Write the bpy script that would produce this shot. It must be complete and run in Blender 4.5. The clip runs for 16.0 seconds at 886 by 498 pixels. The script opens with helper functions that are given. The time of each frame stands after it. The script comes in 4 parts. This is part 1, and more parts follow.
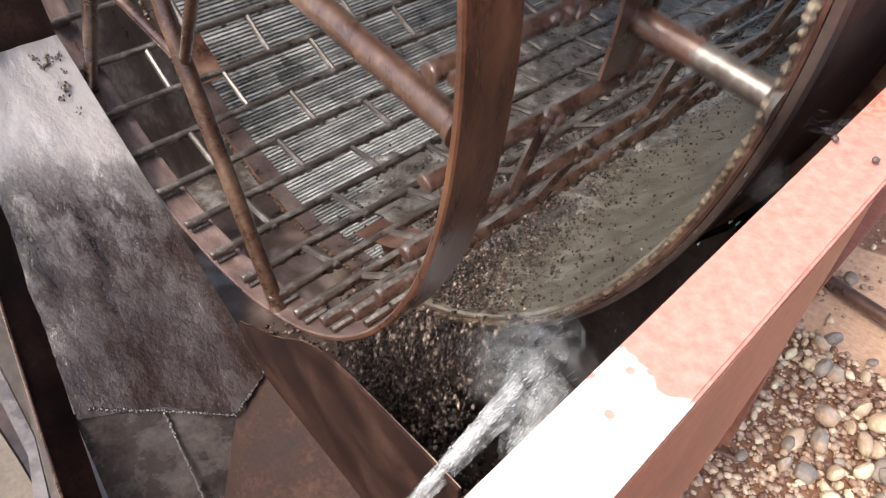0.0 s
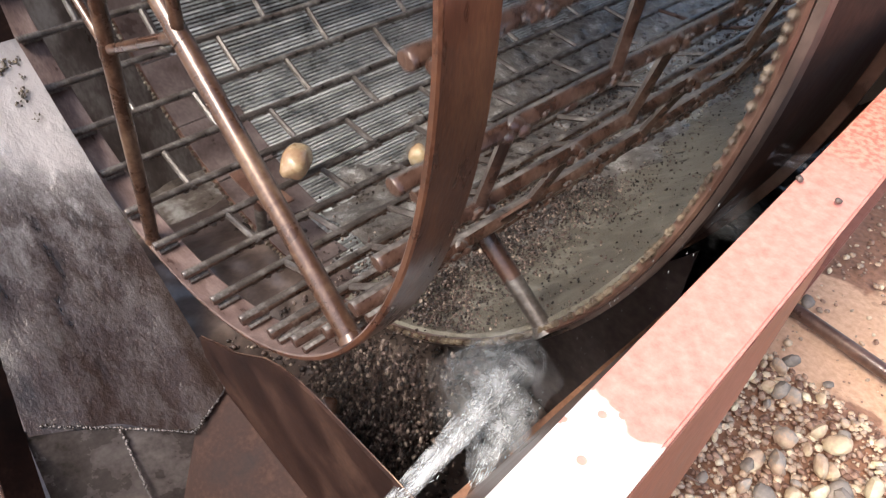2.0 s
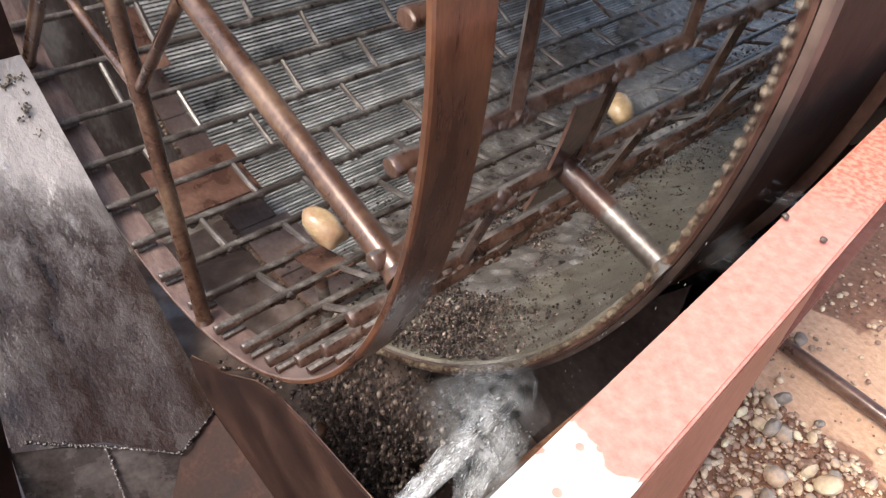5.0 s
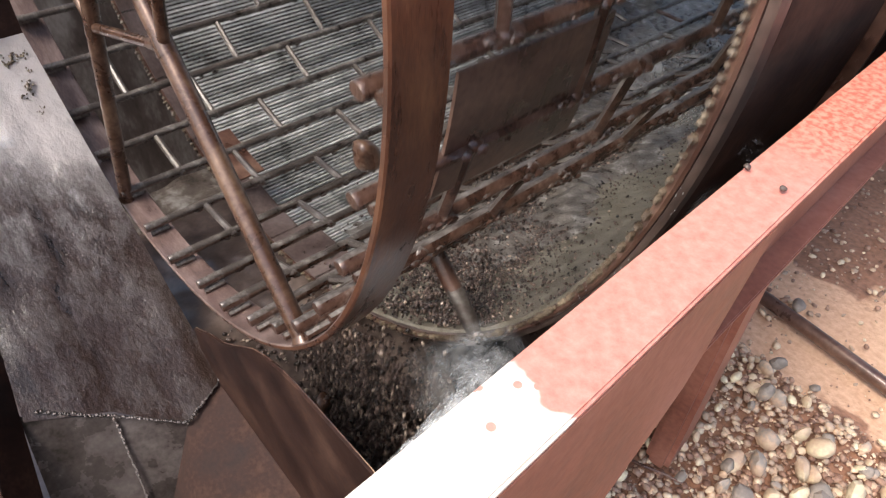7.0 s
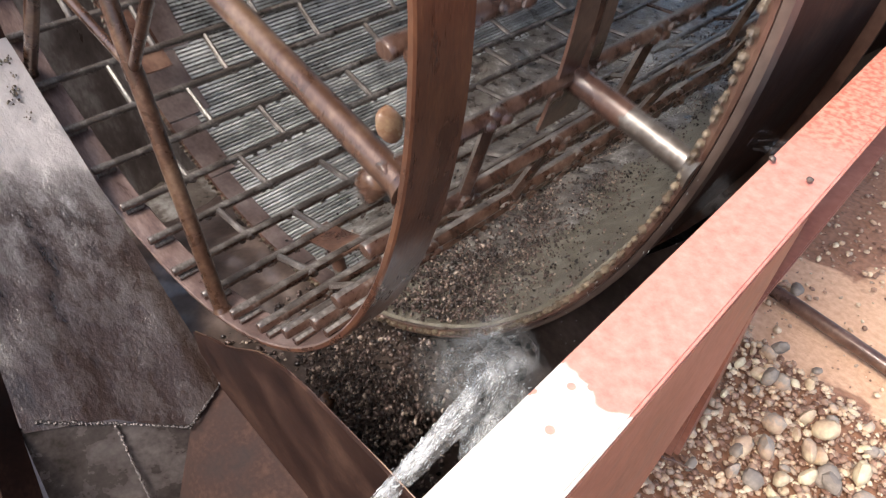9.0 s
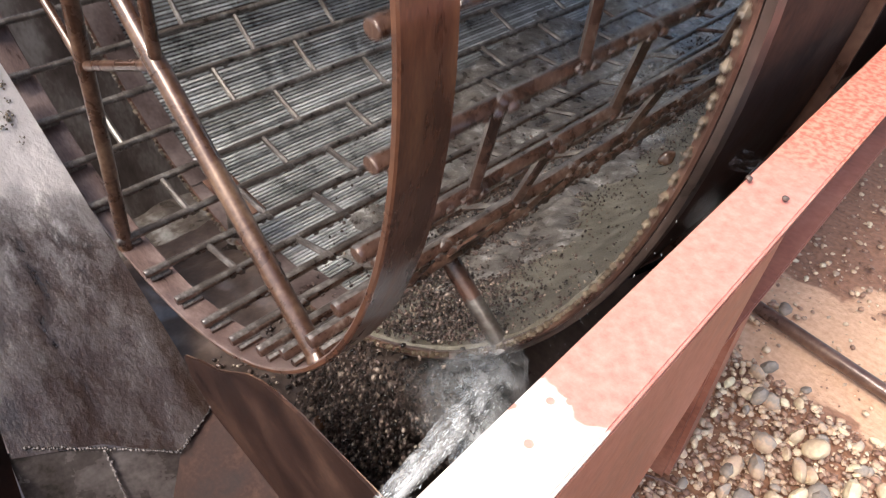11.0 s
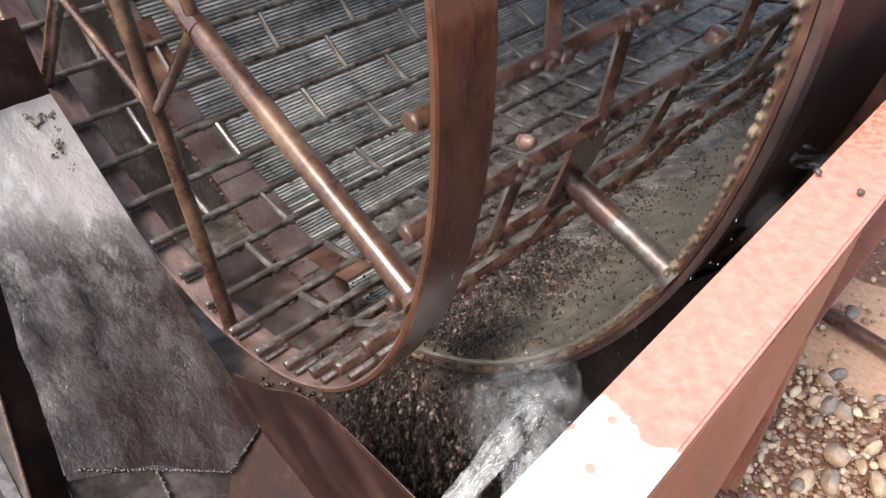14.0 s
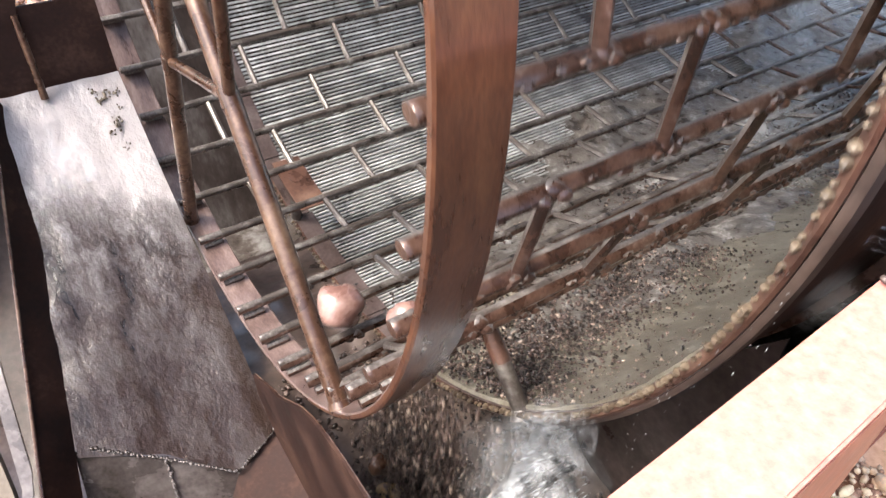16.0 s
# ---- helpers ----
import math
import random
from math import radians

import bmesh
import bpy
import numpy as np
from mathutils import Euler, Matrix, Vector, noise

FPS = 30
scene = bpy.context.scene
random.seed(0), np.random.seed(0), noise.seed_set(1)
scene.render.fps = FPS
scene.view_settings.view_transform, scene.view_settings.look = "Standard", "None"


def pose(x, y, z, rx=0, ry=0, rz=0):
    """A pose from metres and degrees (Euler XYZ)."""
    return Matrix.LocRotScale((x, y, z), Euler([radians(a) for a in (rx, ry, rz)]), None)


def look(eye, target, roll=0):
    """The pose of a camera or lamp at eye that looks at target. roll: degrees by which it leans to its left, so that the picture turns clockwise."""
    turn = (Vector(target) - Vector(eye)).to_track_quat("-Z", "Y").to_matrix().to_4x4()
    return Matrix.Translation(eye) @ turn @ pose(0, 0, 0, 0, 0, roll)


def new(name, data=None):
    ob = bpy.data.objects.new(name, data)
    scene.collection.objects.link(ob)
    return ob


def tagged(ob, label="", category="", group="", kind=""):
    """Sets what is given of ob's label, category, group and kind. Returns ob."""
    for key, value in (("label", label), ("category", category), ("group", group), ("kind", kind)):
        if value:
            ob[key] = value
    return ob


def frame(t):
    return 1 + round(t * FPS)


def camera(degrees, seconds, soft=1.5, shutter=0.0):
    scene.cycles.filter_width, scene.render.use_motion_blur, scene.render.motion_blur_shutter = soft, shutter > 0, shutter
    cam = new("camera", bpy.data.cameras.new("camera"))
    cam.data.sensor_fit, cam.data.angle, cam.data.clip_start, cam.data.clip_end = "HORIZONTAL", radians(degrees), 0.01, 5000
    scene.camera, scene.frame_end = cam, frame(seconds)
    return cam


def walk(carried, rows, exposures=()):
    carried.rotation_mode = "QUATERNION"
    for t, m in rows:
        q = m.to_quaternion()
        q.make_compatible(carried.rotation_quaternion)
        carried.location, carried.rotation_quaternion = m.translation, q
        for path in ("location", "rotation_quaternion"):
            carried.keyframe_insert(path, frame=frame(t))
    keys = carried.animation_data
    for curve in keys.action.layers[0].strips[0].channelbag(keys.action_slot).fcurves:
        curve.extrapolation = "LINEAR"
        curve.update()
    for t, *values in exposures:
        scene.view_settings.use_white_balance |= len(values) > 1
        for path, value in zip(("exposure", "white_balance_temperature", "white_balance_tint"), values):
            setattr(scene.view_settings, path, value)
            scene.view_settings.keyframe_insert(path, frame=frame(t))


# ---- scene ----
cam = camera(65.83, 16.0, soft=1.25, shutter=0.2)
PATH = [
    (0, 1.6707, -0.4387, 0.3083, 45.767, 0.573, 48.628),
    (0.5, 1.6703, -0.4350, 0.3070, 45.058, 1.035, 48.426),
    (1, 1.6694, -0.4422, 0.3107, 45.335, 0.765, 48.506),
    (1.5, 1.6661, -0.4351, 0.3182, 45.962, -0.975, 47.066),
    (2, 1.6512, -0.4306, 0.3216, 46.550, -2.128, 47.139),
    (2.5, 1.6443, -0.4468, 0.3197, 46.941, -2.811, 47.215),
    (3, 1.6561, -0.4582, 0.3208, 47.440, -3.639, 47.522),
    (3.5, 1.6652, -0.4463, 0.3259, 48.020, -4.060, 47.390),
    (4, 1.6642, -0.4367, 0.3241, 48.757, -4.030, 47.426),
    (4.5, 1.6536, -0.4308, 0.3257, 48.844, -3.733, 47.911),
    (7, 1.7187, -0.3958, 0.3137, 46.986, -2.020, 48.882),
    (7.5, 1.6981, -0.4080, 0.3142, 46.549, -1.674, 49.421),
    (8, 1.6886, -0.4193, 0.3148, 46.522, -1.397, 48.322),
    (8.5, 1.6807, -0.4260, 0.3173, 46.199, -1.416, 47.079),
    (9, 1.6790, -0.4275, 0.3177, 46.409, -1.708, 46.604),
    (11.5, 1.6964, -0.4276, 0.3228, 48.697, -1.415, 46.025),
    (12, 1.6831, -0.4242, 0.3005, 48.916, -0.120, 46.191),
    (12.5, 1.6944, -0.4189, 0.3020, 48.909, 1.568, 45.997),
    (13, 1.6932, -0.4106, 0.3028, 49.673, 2.848, 45.687),
    (13.5, 1.6822, -0.4088, 0.2999, 49.737, 2.982, 46.067),
    (14, 1.6758, -0.4109, 0.2969, 49.468, 1.981, 47.619),
    (14.5, 1.6697, -0.3991, 0.3076, 49.319, 0.917, 50.224),
    (15, 1.6410, -0.3739, 0.3321, 49.551, 1.443, 54.480),
    (15.5, 1.6378, -0.3590, 0.3250, 50.377, 2.065, 56.013),
    (16, 1.6427, -0.2826, 0.2720, 50.126, 0.046, 56.555),
]
EXPO = 1.2
EXPOSURES = [(0, 0.0), (4.0, 0.0), (7.0, -0.2), (9.0, -0.1), (12.5, -0.05), (14.0, 0.0), (15.0, 0.52), (16, 0.64)]
walk(cam, [(t, pose(*p)) for t, *p in PATH], exposures=[(t, EXPO + e) for t, e in EXPOSURES])

# ---- light: bright hazy sky ----
world = bpy.data.worlds.new("sky")
scene.world = world
world.use_nodes = True
wn = world.node_tree
sky = wn.nodes.new("ShaderNodeTexSky")
sky.sky_type, sky.sun_disc = "NISHITA", False
SUN_EL, SUN_AZ = radians(58), radians(186)
sky.sun_elevation, sky.sun_rotation = SUN_EL, SUN_AZ
sky.dust_density, sky.air_density = 4.0, 1.2
wn.links.new(sky.outputs[0], wn.nodes["Background"].inputs[0])
wn.nodes["Background"].inputs[1].default_value = 0.15
sun = new("sun", bpy.data.lights.new("sun", "SUN"))
sun.data.energy, sun.data.angle, sun.data.color = 1.6, radians(25), (1.0, 0.95, 0.88)
sun_way = Vector((math.sin(SUN_AZ) * math.cos(SUN_EL), math.cos(SUN_AZ) * math.cos(SUN_EL), math.sin(SUN_EL)))
sun.matrix_basis = look(sun_way * 20, (0, 0, 0))


# ---- materials ----
def material(name, stops, scale=8.0, fine=90.0, rough=(0.35, 0.6), metal=0.0, bump=0.3, bump_dist=0.004, spec=0.5,
             island=0.0, per_object=0.0, stretch=(1, 1, 1), coat=0.0):
    """Two scales of noise through a colour ramp, with bump. stops: (place, (r, g, b))."""
    m = bpy.data.materials.new(name)
    m.use_nodes = True
    nt = m.node_tree
    b = nt.nodes["Principled BSDF"]
    co = nt.nodes.new("ShaderNodeTexCoord")
    mp = nt.nodes.new("ShaderNodeMapping")
    mp.inputs["Scale"].default_value = stretch
    nt.links.new(co.outputs["Object"], mp.inputs[0])
    big = nt.nodes.new("ShaderNodeTexNoise")
    big.inputs["Scale"].default_value, big.inputs["Detail"].default_value = scale, 6
    big.inputs["Roughness"].default_value = 0.62
    small = nt.nodes.new("ShaderNodeTexNoise")
    small.inputs["Scale"].default_value, small.inputs["Detail"].default_value = fine, 4
    for n in (big, small):
        nt.links.new(mp.outputs[0], n.inputs["Vector"])
    mix = nt.nodes.new("ShaderNodeMath")
    mix.operation = "MULTIPLY_ADD"
    mix.inputs[1].default_value = 0.35
    nt.links.new(small.outputs["Fac"], mix.inputs[0])
    sub = nt.nodes.new("ShaderNodeMath")
    sub.operation = "MULTIPLY_ADD"
    sub.inputs[1].default_value, sub.inputs[2].default_value = 1.2, -0.27
    nt.links.new(big.outputs["Fac"], sub.inputs[0])
    nt.links.new(sub.outputs[0], mix.inputs[2])
    fac = mix.outputs[0]
    if island or per_object:
        info = nt.nodes.new("ShaderNodeNewGeometry" if island else "ShaderNodeObjectInfo")
        r = nt.nodes.new("ShaderNodeMath")
        r.operation = "MULTIPLY_ADD"
        r.inputs[1].default_value = island or per_object
        nt.links.new(info.outputs["Random Per Island" if island else "Random"], r.inputs[0])
        s2 = nt.nodes.new("ShaderNodeMath")
        s2.operation = "SUBTRACT"
        s2.inputs[1].default_value = (island or per_object) / 2
        nt.links.new(fac, s2.inputs[0])
        nt.links.new(s2.outputs[0], r.inputs[2])
        fac = r.outputs[0]
    ramp = nt.nodes.new("ShaderNodeValToRGB")
    el = ramp.color_ramp.elements
    while len(el) < len(stops):
        el.new(0.5)
    for e, (p, c) in zip(el, stops):
        e.position, e.color = p, (*c, 1)
    nt.links.new(fac, ramp.inputs[0])
    nt.links.new(ramp.outputs[0], b.inputs["Base Color"])
    rr = nt.nodes.new("ShaderNodeMapRange")
    rr.inputs["From Min"].default_value, rr.inputs["From Max"].default_value = 0.3, 0.7
    rr.inputs["To Min"].default_value, rr.inputs["To Max"].default_value = rough
    nt.links.new(big.outputs["Fac"], rr.inputs[0])
    nt.links.new(rr.outputs[0], b.inputs["Roughness"])
    b.inputs["Metallic"].default_value, b.inputs["Specular IOR Level"].default_value = metal, spec
    b.inputs["Coat Weight"].default_value, b.inputs["Coat Roughness"].default_value = coat, 0.12
    if bump:
        bp = nt.nodes.new("ShaderNodeBump")
        bp.inputs["Strength"].default_value, bp.inputs["Distance"].default_value = bump, bump_dist
        nt.links.new(mix.outputs[0], bp.inputs["Height"])
        nt.links.new(bp.outputs[0], b.inputs["Normal"])
    return m


M_HOOP = material("wet_rust_hoop", [(0.25, (0.052, 0.02, 0.012)), (0.5, (0.11, 0.043, 0.022)), (0.75, (0.19, 0.08, 0.037))],
                  7, 80, (0.2, 0.42), 0.15, 0.45, coat=0.7, stretch=(1, 3, 1))
M_RUST = material("wet_rust_steel", [(0.25, (0.04, 0.02, 0.015)), (0.5, (0.1, 0.05, 0.036)), (0.78, (0.2, 0.115, 0.08))],
                  9, 80, (0.2, 0.45), 0.15, 0.35, coat=0.5)
M_PIPE = material("worn_pipe_steel", [(0.25, (0.035, 0.016, 0.01)), (0.5, (0.095, 0.047, 0.029)), (0.75, (0.24, 0.15, 0.094))],
                  7, 70, (0.18, 0.42), 0.3, 0.25, coat=0.6)
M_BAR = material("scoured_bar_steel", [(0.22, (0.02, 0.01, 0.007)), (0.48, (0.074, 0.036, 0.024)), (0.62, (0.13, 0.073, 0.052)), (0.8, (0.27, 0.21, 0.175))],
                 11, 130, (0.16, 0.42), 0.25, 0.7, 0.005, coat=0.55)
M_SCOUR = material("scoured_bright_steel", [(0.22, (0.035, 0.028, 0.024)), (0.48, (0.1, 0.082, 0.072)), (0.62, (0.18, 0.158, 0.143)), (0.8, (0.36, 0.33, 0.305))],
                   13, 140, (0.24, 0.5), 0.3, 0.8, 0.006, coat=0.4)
M_WORN = material("worn_hoop_inside", [(0.25, (0.07, 0.043, 0.037)), (0.5, (0.15, 0.1, 0.088)), (0.75, (0.26, 0.19, 0.17))], 7, 80, (0.25, 0.45), 0.1, 0.45, coat=0.4, stretch=(1, 3, 1))
M_STRUT = material("scoured_strut_steel", [(0.22, (0.04, 0.028, 0.023)), (0.48, (0.125, 0.104, 0.09)), (0.62, (0.22, 0.196, 0.176)), (0.8, (0.38, 0.36, 0.33))],
                   8, 90, (0.26, 0.48), 0.5, 0.5, 0.004, coat=0.4)
M_LINER = material("worn_liner_plate", [(0.25, (0.05, 0.033, 0.029)), (0.5, (0.115, 0.084, 0.078)), (0.78, (0.21, 0.165, 0.155))], 6, 80, (0.25, 0.5), 0.1, 0.5, coat=0.35)
M_SILT = material("silt_crust", [(0.25, (0.05, 0.035, 0.024)), (0.5, (0.125, 0.092, 0.062)), (0.78, (0.3, 0.24, 0.165))], 22, 120, (0.25, 0.5), 0, 0.6, coat=0.3)
M_WIRE = material("wedge_wire_steel", [(0.2, (0.13, 0.132, 0.128)), (0.45, (0.33, 0.335, 0.325)), (0.6, (0.5, 0.505, 0.495)), (0.8, (0.78, 0.785, 0.775))],
                  6, 75, (0.2, 0.5), 0.2, 0.4, 0.003, coat=0.5, island=0.35)
M_PLATE = material("wet_lower_steel", [(0.28, (0.035, 0.028, 0.025)), (0.5, (0.1, 0.082, 0.076)), (0.72, (0.21, 0.18, 0.17))],
                   5, 60, (0.15, 0.4), 0.2, 0.6, 0.004, coat=0.5)
M_BROWN = material("brown_chute_steel", [(0.25, (0.011, 0.0045, 0.0035)), (0.52, (0.03, 0.012, 0.008)), (0.8, (0.085, 0.042, 0.027))],
                   5, 70, (0.5, 0.8), 0.0, 0.35, spec=0.3)
M_DARK = material("dark_wet_casing", [(0.25, (0.03, 0.022, 0.019)), (0.5, (0.085, 0.06, 0.05)), (0.8, (0.18, 0.13, 0.105))],
                  4, 50, (0.25, 0.6), 0.1, 0.4, coat=0.2)
M_EAST = material("brown_sump_steel", [(0.3, (0.09, 0.062, 0.054)), (0.5, (0.17, 0.122, 0.108)), (0.75, (0.27, 0.21, 0.19))],
                  4, 40, (0.25, 0.5), 0.05, 0.4, coat=0.4)
M_CASE = material("streaked_casing_steel", [(0.3, (0.045, 0.034, 0.03)), (0.5, (0.085, 0.067, 0.06)), (0.75, (0.2, 0.18, 0.17))],
                  4, 40, (0.25, 0.5), 0.05, 0.4, coat=0.4, stretch=(1.5, 1.5, 0.6))



def clay_mat():
    """Red clay: dark and wet, with a pale dry patch between ragged tide lines."""
    m = bpy.data.materials.new("red_clay_ground")
    m.use_nodes = True
    nt = m.node_tree
    L, N = nt.links.new, nt.nodes.new
    b = nt.nodes["Principled BSDF"]
    co = N("ShaderNodeTexCoord")
    sep = N("ShaderNodeSeparateXYZ")
    L(co.outputs["Object"], sep.inputs[0])
    big, small = N("ShaderNodeTexNoise"), N("ShaderNodeTexNoise")
    big.inputs["Scale"].default_value, big.inputs["Detail"].default_value = 5.5, 5
    small.inputs["Scale"].default_value, small.inputs["Detail"].default_value = 60, 6
    for n in (big, small):
        L(co.outputs["Object"], n.inputs["Vector"])
    wob = N("ShaderNodeMath")
    wob.operation = "MULTIPLY_ADD"
    wob.inputs[1].default_value = 0.55
    L(big.outputs["Fac"], wob.inputs[0])
    L(sep.outputs["Y"], wob.inputs[2])
    steps = []
    for lo, hi, a, c in ((1.2, 1.225, 0, 1), (1.68, 1.705, 1, 0)):
        mr = N("ShaderNodeMapRange")
        for k, v in zip(("From Min", "From Max", "To Min", "To Max"), (lo, hi, a, c)):
            mr.inputs[k].default_value = v
        L(wob.outputs[0], mr.inputs[0])
        steps.append(mr)
    both = N("ShaderNodeMath")
    both.operation = "MULTIPLY"
    L(steps[0].outputs[0], both.inputs[0])
    L(steps[1].outputs[0], both.inputs[1])
    cols = []
    for stops in (((0.3, (0.23, 0.115, 0.07)), (0.7, (0.4, 0.21, 0.13))), ((0.3, (0.55, 0.33, 0.21)), (0.7, (0.7, 0.46, 0.31)))):
        r = N("ShaderNodeValToRGB")
        for e, (p, c) in zip(r.color_ramp.elements, stops):
            e.position, e.color = p, (*c, 1)
        L(small.outputs["Fac"], r.inputs[0])
        cols.append(r)
    mx = N("ShaderNodeMix")
    mx.data_type = "RGBA"
    L(both.outputs[0], mx.inputs[0])
    L(cols[0].outputs[0], mx.inputs[6])
    L(cols[1].outputs[0], mx.inputs[7])
    L(mx.outputs[2], b.inputs["Base Color"])
    ro = N("ShaderNodeMapRange")
    ro.inputs["To Min"].default_value, ro.inputs["To Max"].default_value = 0.42, 0.85
    L(both.outputs[0], ro.inputs[0])
    L(ro.outputs[0], b.inputs["Roughness"])
    bp = N("ShaderNodeBump")
    bp.inputs["Strength"].default_value, bp.inputs["Distance"].default_value = 0.5, 0.008
    L(small.outputs["Fac"], bp.inputs["Height"])
    L(bp.outputs[0], b.inputs["Normal"])
    return m


M_CLAY = clay_mat()
M_SLURRY = material("slurry_film", [(0.25, (0.1, 0.083, 0.06)), (0.44, (0.17, 0.15, 0.114)), (0.58, (0.235, 0.215, 0.172)), (0.78, (0.35, 0.33, 0.28))],
                    14, 210, (0.25, 0.5), 0, 1.0, 0.005, coat=0.35, stretch=(0.8, 1.7, 0.8))
M_CHURN = material("churned_slurry", [(0.25, (0.05, 0.04, 0.033)), (0.42, (0.115, 0.098, 0.085)), (0.58, (0.19, 0.173, 0.157)), (0.76, (0.48, 0.465, 0.44))],
                   13, 150, (0.2, 0.5), 0, 0.9, 0.008, coat=0.4)
M_GRAVEL = material("wet_gravel", [(0.1, (0.018, 0.012, 0.01)), (0.45, (0.062, 0.041, 0.034)), (0.7, (0.115, 0.075, 0.062)), (0.88, (0.2, 0.14, 0.115)), (1.0, (0.45, 0.36, 0.29))],
                    20, 160, (0.2, 0.5), 0, 0.3, island=0.95, coat=0.35)
M_PEBBLE = material("dry_pebbles", [(0.1, (0.2, 0.105, 0.072)), (0.35, (0.38, 0.23, 0.16)), (0.55, (0.43, 0.33, 0.25)), (0.75, (0.6, 0.41, 0.27)), (0.97, (0.74, 0.62, 0.45))],
                    20, 150, (0.5, 0.8), 0, 0.3, island=0.9)
M_COBBLE = material("wet_cobble", [(0.1, (0.3, 0.14, 0.09)), (0.4, (0.42, 0.25, 0.15)), (0.7, (0.55, 0.4, 0.22)), (0.95, (0.6, 0.5, 0.36))],
                    9, 90, (0.15, 0.35), 0, 0.4, per_object=0.6, coat=0.6)
M_UMBER = material("wet_umber_cobble", [(0.25, (0.05, 0.024, 0.016)), (0.5, (0.115, 0.058, 0.037)), (0.75, (0.21, 0.12, 0.075))], 12, 90, (0.15, 0.4), 0, 0.5, coat=0.6)
M_PINK = material("wet_pink_cobble", [(0.25, (0.16, 0.08, 0.063)), (0.5, (0.25, 0.135, 0.11)), (0.75, (0.36, 0.23, 0.19))], 12, 90, (0.15, 0.4), 0, 0.5, coat=0.6)
M_STONE = material("river_pebble", [(0.1, (0.24, 0.2, 0.17)), (0.35, (0.37, 0.31, 0.26)), (0.5, (0.55, 0.38, 0.27)), (0.7, (0.64, 0.5, 0.34)), (0.95, (0.82, 0.72, 0.5))],
                   14, 120, (0.5, 0.75), 0, 0.25, per_object=0.9)


def beam_paint(name, dry_y):
    """Red paint: wet and saturated along the beam, dry and bleached with dust past a ragged edge; chalky lip."""
    m = bpy.data.materials.new(name)
    m.use_nodes = True
    nt = m.node_tree
    b = nt.nodes["Principled BSDF"]
    co = nt.nodes.new("ShaderNodeTexCoord")
    sep = nt.nodes.new("ShaderNodeSeparateXYZ")
    nt.links.new(co.outputs["Object"], sep.inputs[0])
    n1 = nt.nodes.new("ShaderNodeTexNoise")
    n1.inputs["Scale"].default_value, n1.inputs["Detail"].default_value = 14, 3
    n2 = nt.nodes.new("ShaderNodeTexNoise")
    n2.inputs["Scale"].default_value, n2.inputs["Detail"].default_value, n2.inputs["Roughness"].default_value = 75, 8, 0.7
    for n in (n1, n2):
        nt.links.new(co.outputs["Object"], n.inputs["Vector"])
    wob = nt.nodes.new("ShaderNodeMath")
    wob.operation = "MULTIPLY_ADD"
    wob.inputs[1].default_value = 0.07
    nt.links.new(n1.outputs["Fac"], wob.inputs[0])
    nt.links.new(sep.outputs["Y"], wob.inputs[2])
    edge = nt.nodes.new("ShaderNodeMapRange")
    edge.inputs["From Min"].default_value, edge.inputs["From Max"].default_value = dry_y + 0.033, dry_y + 0.037
    nt.links.new(wob.outputs[0], edge.inputs[0])
    wet = nt.nodes.new("ShaderNodeValToRGB")
    for e, (p, c) in zip(wet.color_ramp.elements, ((0.3, (0.55, 0.185, 0.14)), (0.7, (0.68, 0.33, 0.26)))):
        e.position, e.color = p, (*c, 1)
    nt.links.new(n2.outputs["Fac"], wet.inputs[0])
    dry = nt.nodes.new("ShaderNodeValToRGB")
    for e, (p, c) in zip(dry.color_ramp.elements, ((0.3, (0.78, 0.6, 0.5)), (0.6, (0.86, 0.78, 0.68)))):
        e.position, e.color = p, (*c, 1)
    nt.links.new(n2.outputs["Fac"], dry.inputs[0])
    mx = nt.nodes.new("ShaderNodeMix")
    mx.data_type = "RGBA"
    drop = nt.nodes.new("ShaderNodeTexVoronoi")
    drop.inputs["Scale"].default_value = 36
    nt.links.new(co.outputs["Object"], drop.inputs["Vector"])
    spot = nt.nodes.new("ShaderNodeMapRange")
    for k, v in zip(("From Min", "From Max", "To Min", "To Max"), (0.13, 0.17, 1.0, 0.0)):
        spot.inputs[k].default_value = v
    nt.links.new(drop.outputs["Distance"], spot.inputs[0])
    both = nt.nodes.new("ShaderNodeMath")
    both.operation = "MAXIMUM"
    nt.links.new(edge.outputs[0], both.inputs[0])
    nt.links.new(spot.outputs[0], both.inputs[1])
    nt.links.new(both.outputs[0], mx.inputs[0])
    nt.links.new(dry.outputs[0], mx.inputs[6])
    # soaked, redder stretch with speckled dust further along
    soak = nt.nodes.new("ShaderNodeMapRange")
    soak.inputs["From Min"].default_value, soak.inputs["From Max"].default_value = 0.34, 0.46
    wob2 = nt.nodes.new("ShaderNodeMath")
    wob2.operation = "MULTIPLY_ADD"
    wob2.inputs[1].default_value = 0.16
    nt.links.new(n1.outputs["Fac"], wob2.inputs[0])
    nt.links.new(sep.outputs["Y"], wob2.inputs[2])
    nt.links.new(wob2.outputs[0], soak.inputs[0])
    red = nt.nodes.new("ShaderNodeValToRGB")
    for e, (p, c) in zip(red.color_ramp.elements, ((0.4, (0.5, 0.12, 0.075)), (0.6, (0.68, 0.3, 0.21)))):
        e.position, e.color = p, (*c, 1)
    n3 = nt.nodes.new("ShaderNodeTexNoise")
    n3.inputs["Scale"].default_value, n3.inputs["Detail"].default_value = 130, 4
    nt.links.new(co.outputs["Object"], n3.inputs["Vector"])
    nt.links.new(n3.outputs["Fac"], red.inputs[0])
    far = nt.nodes.new("ShaderNodeMix")
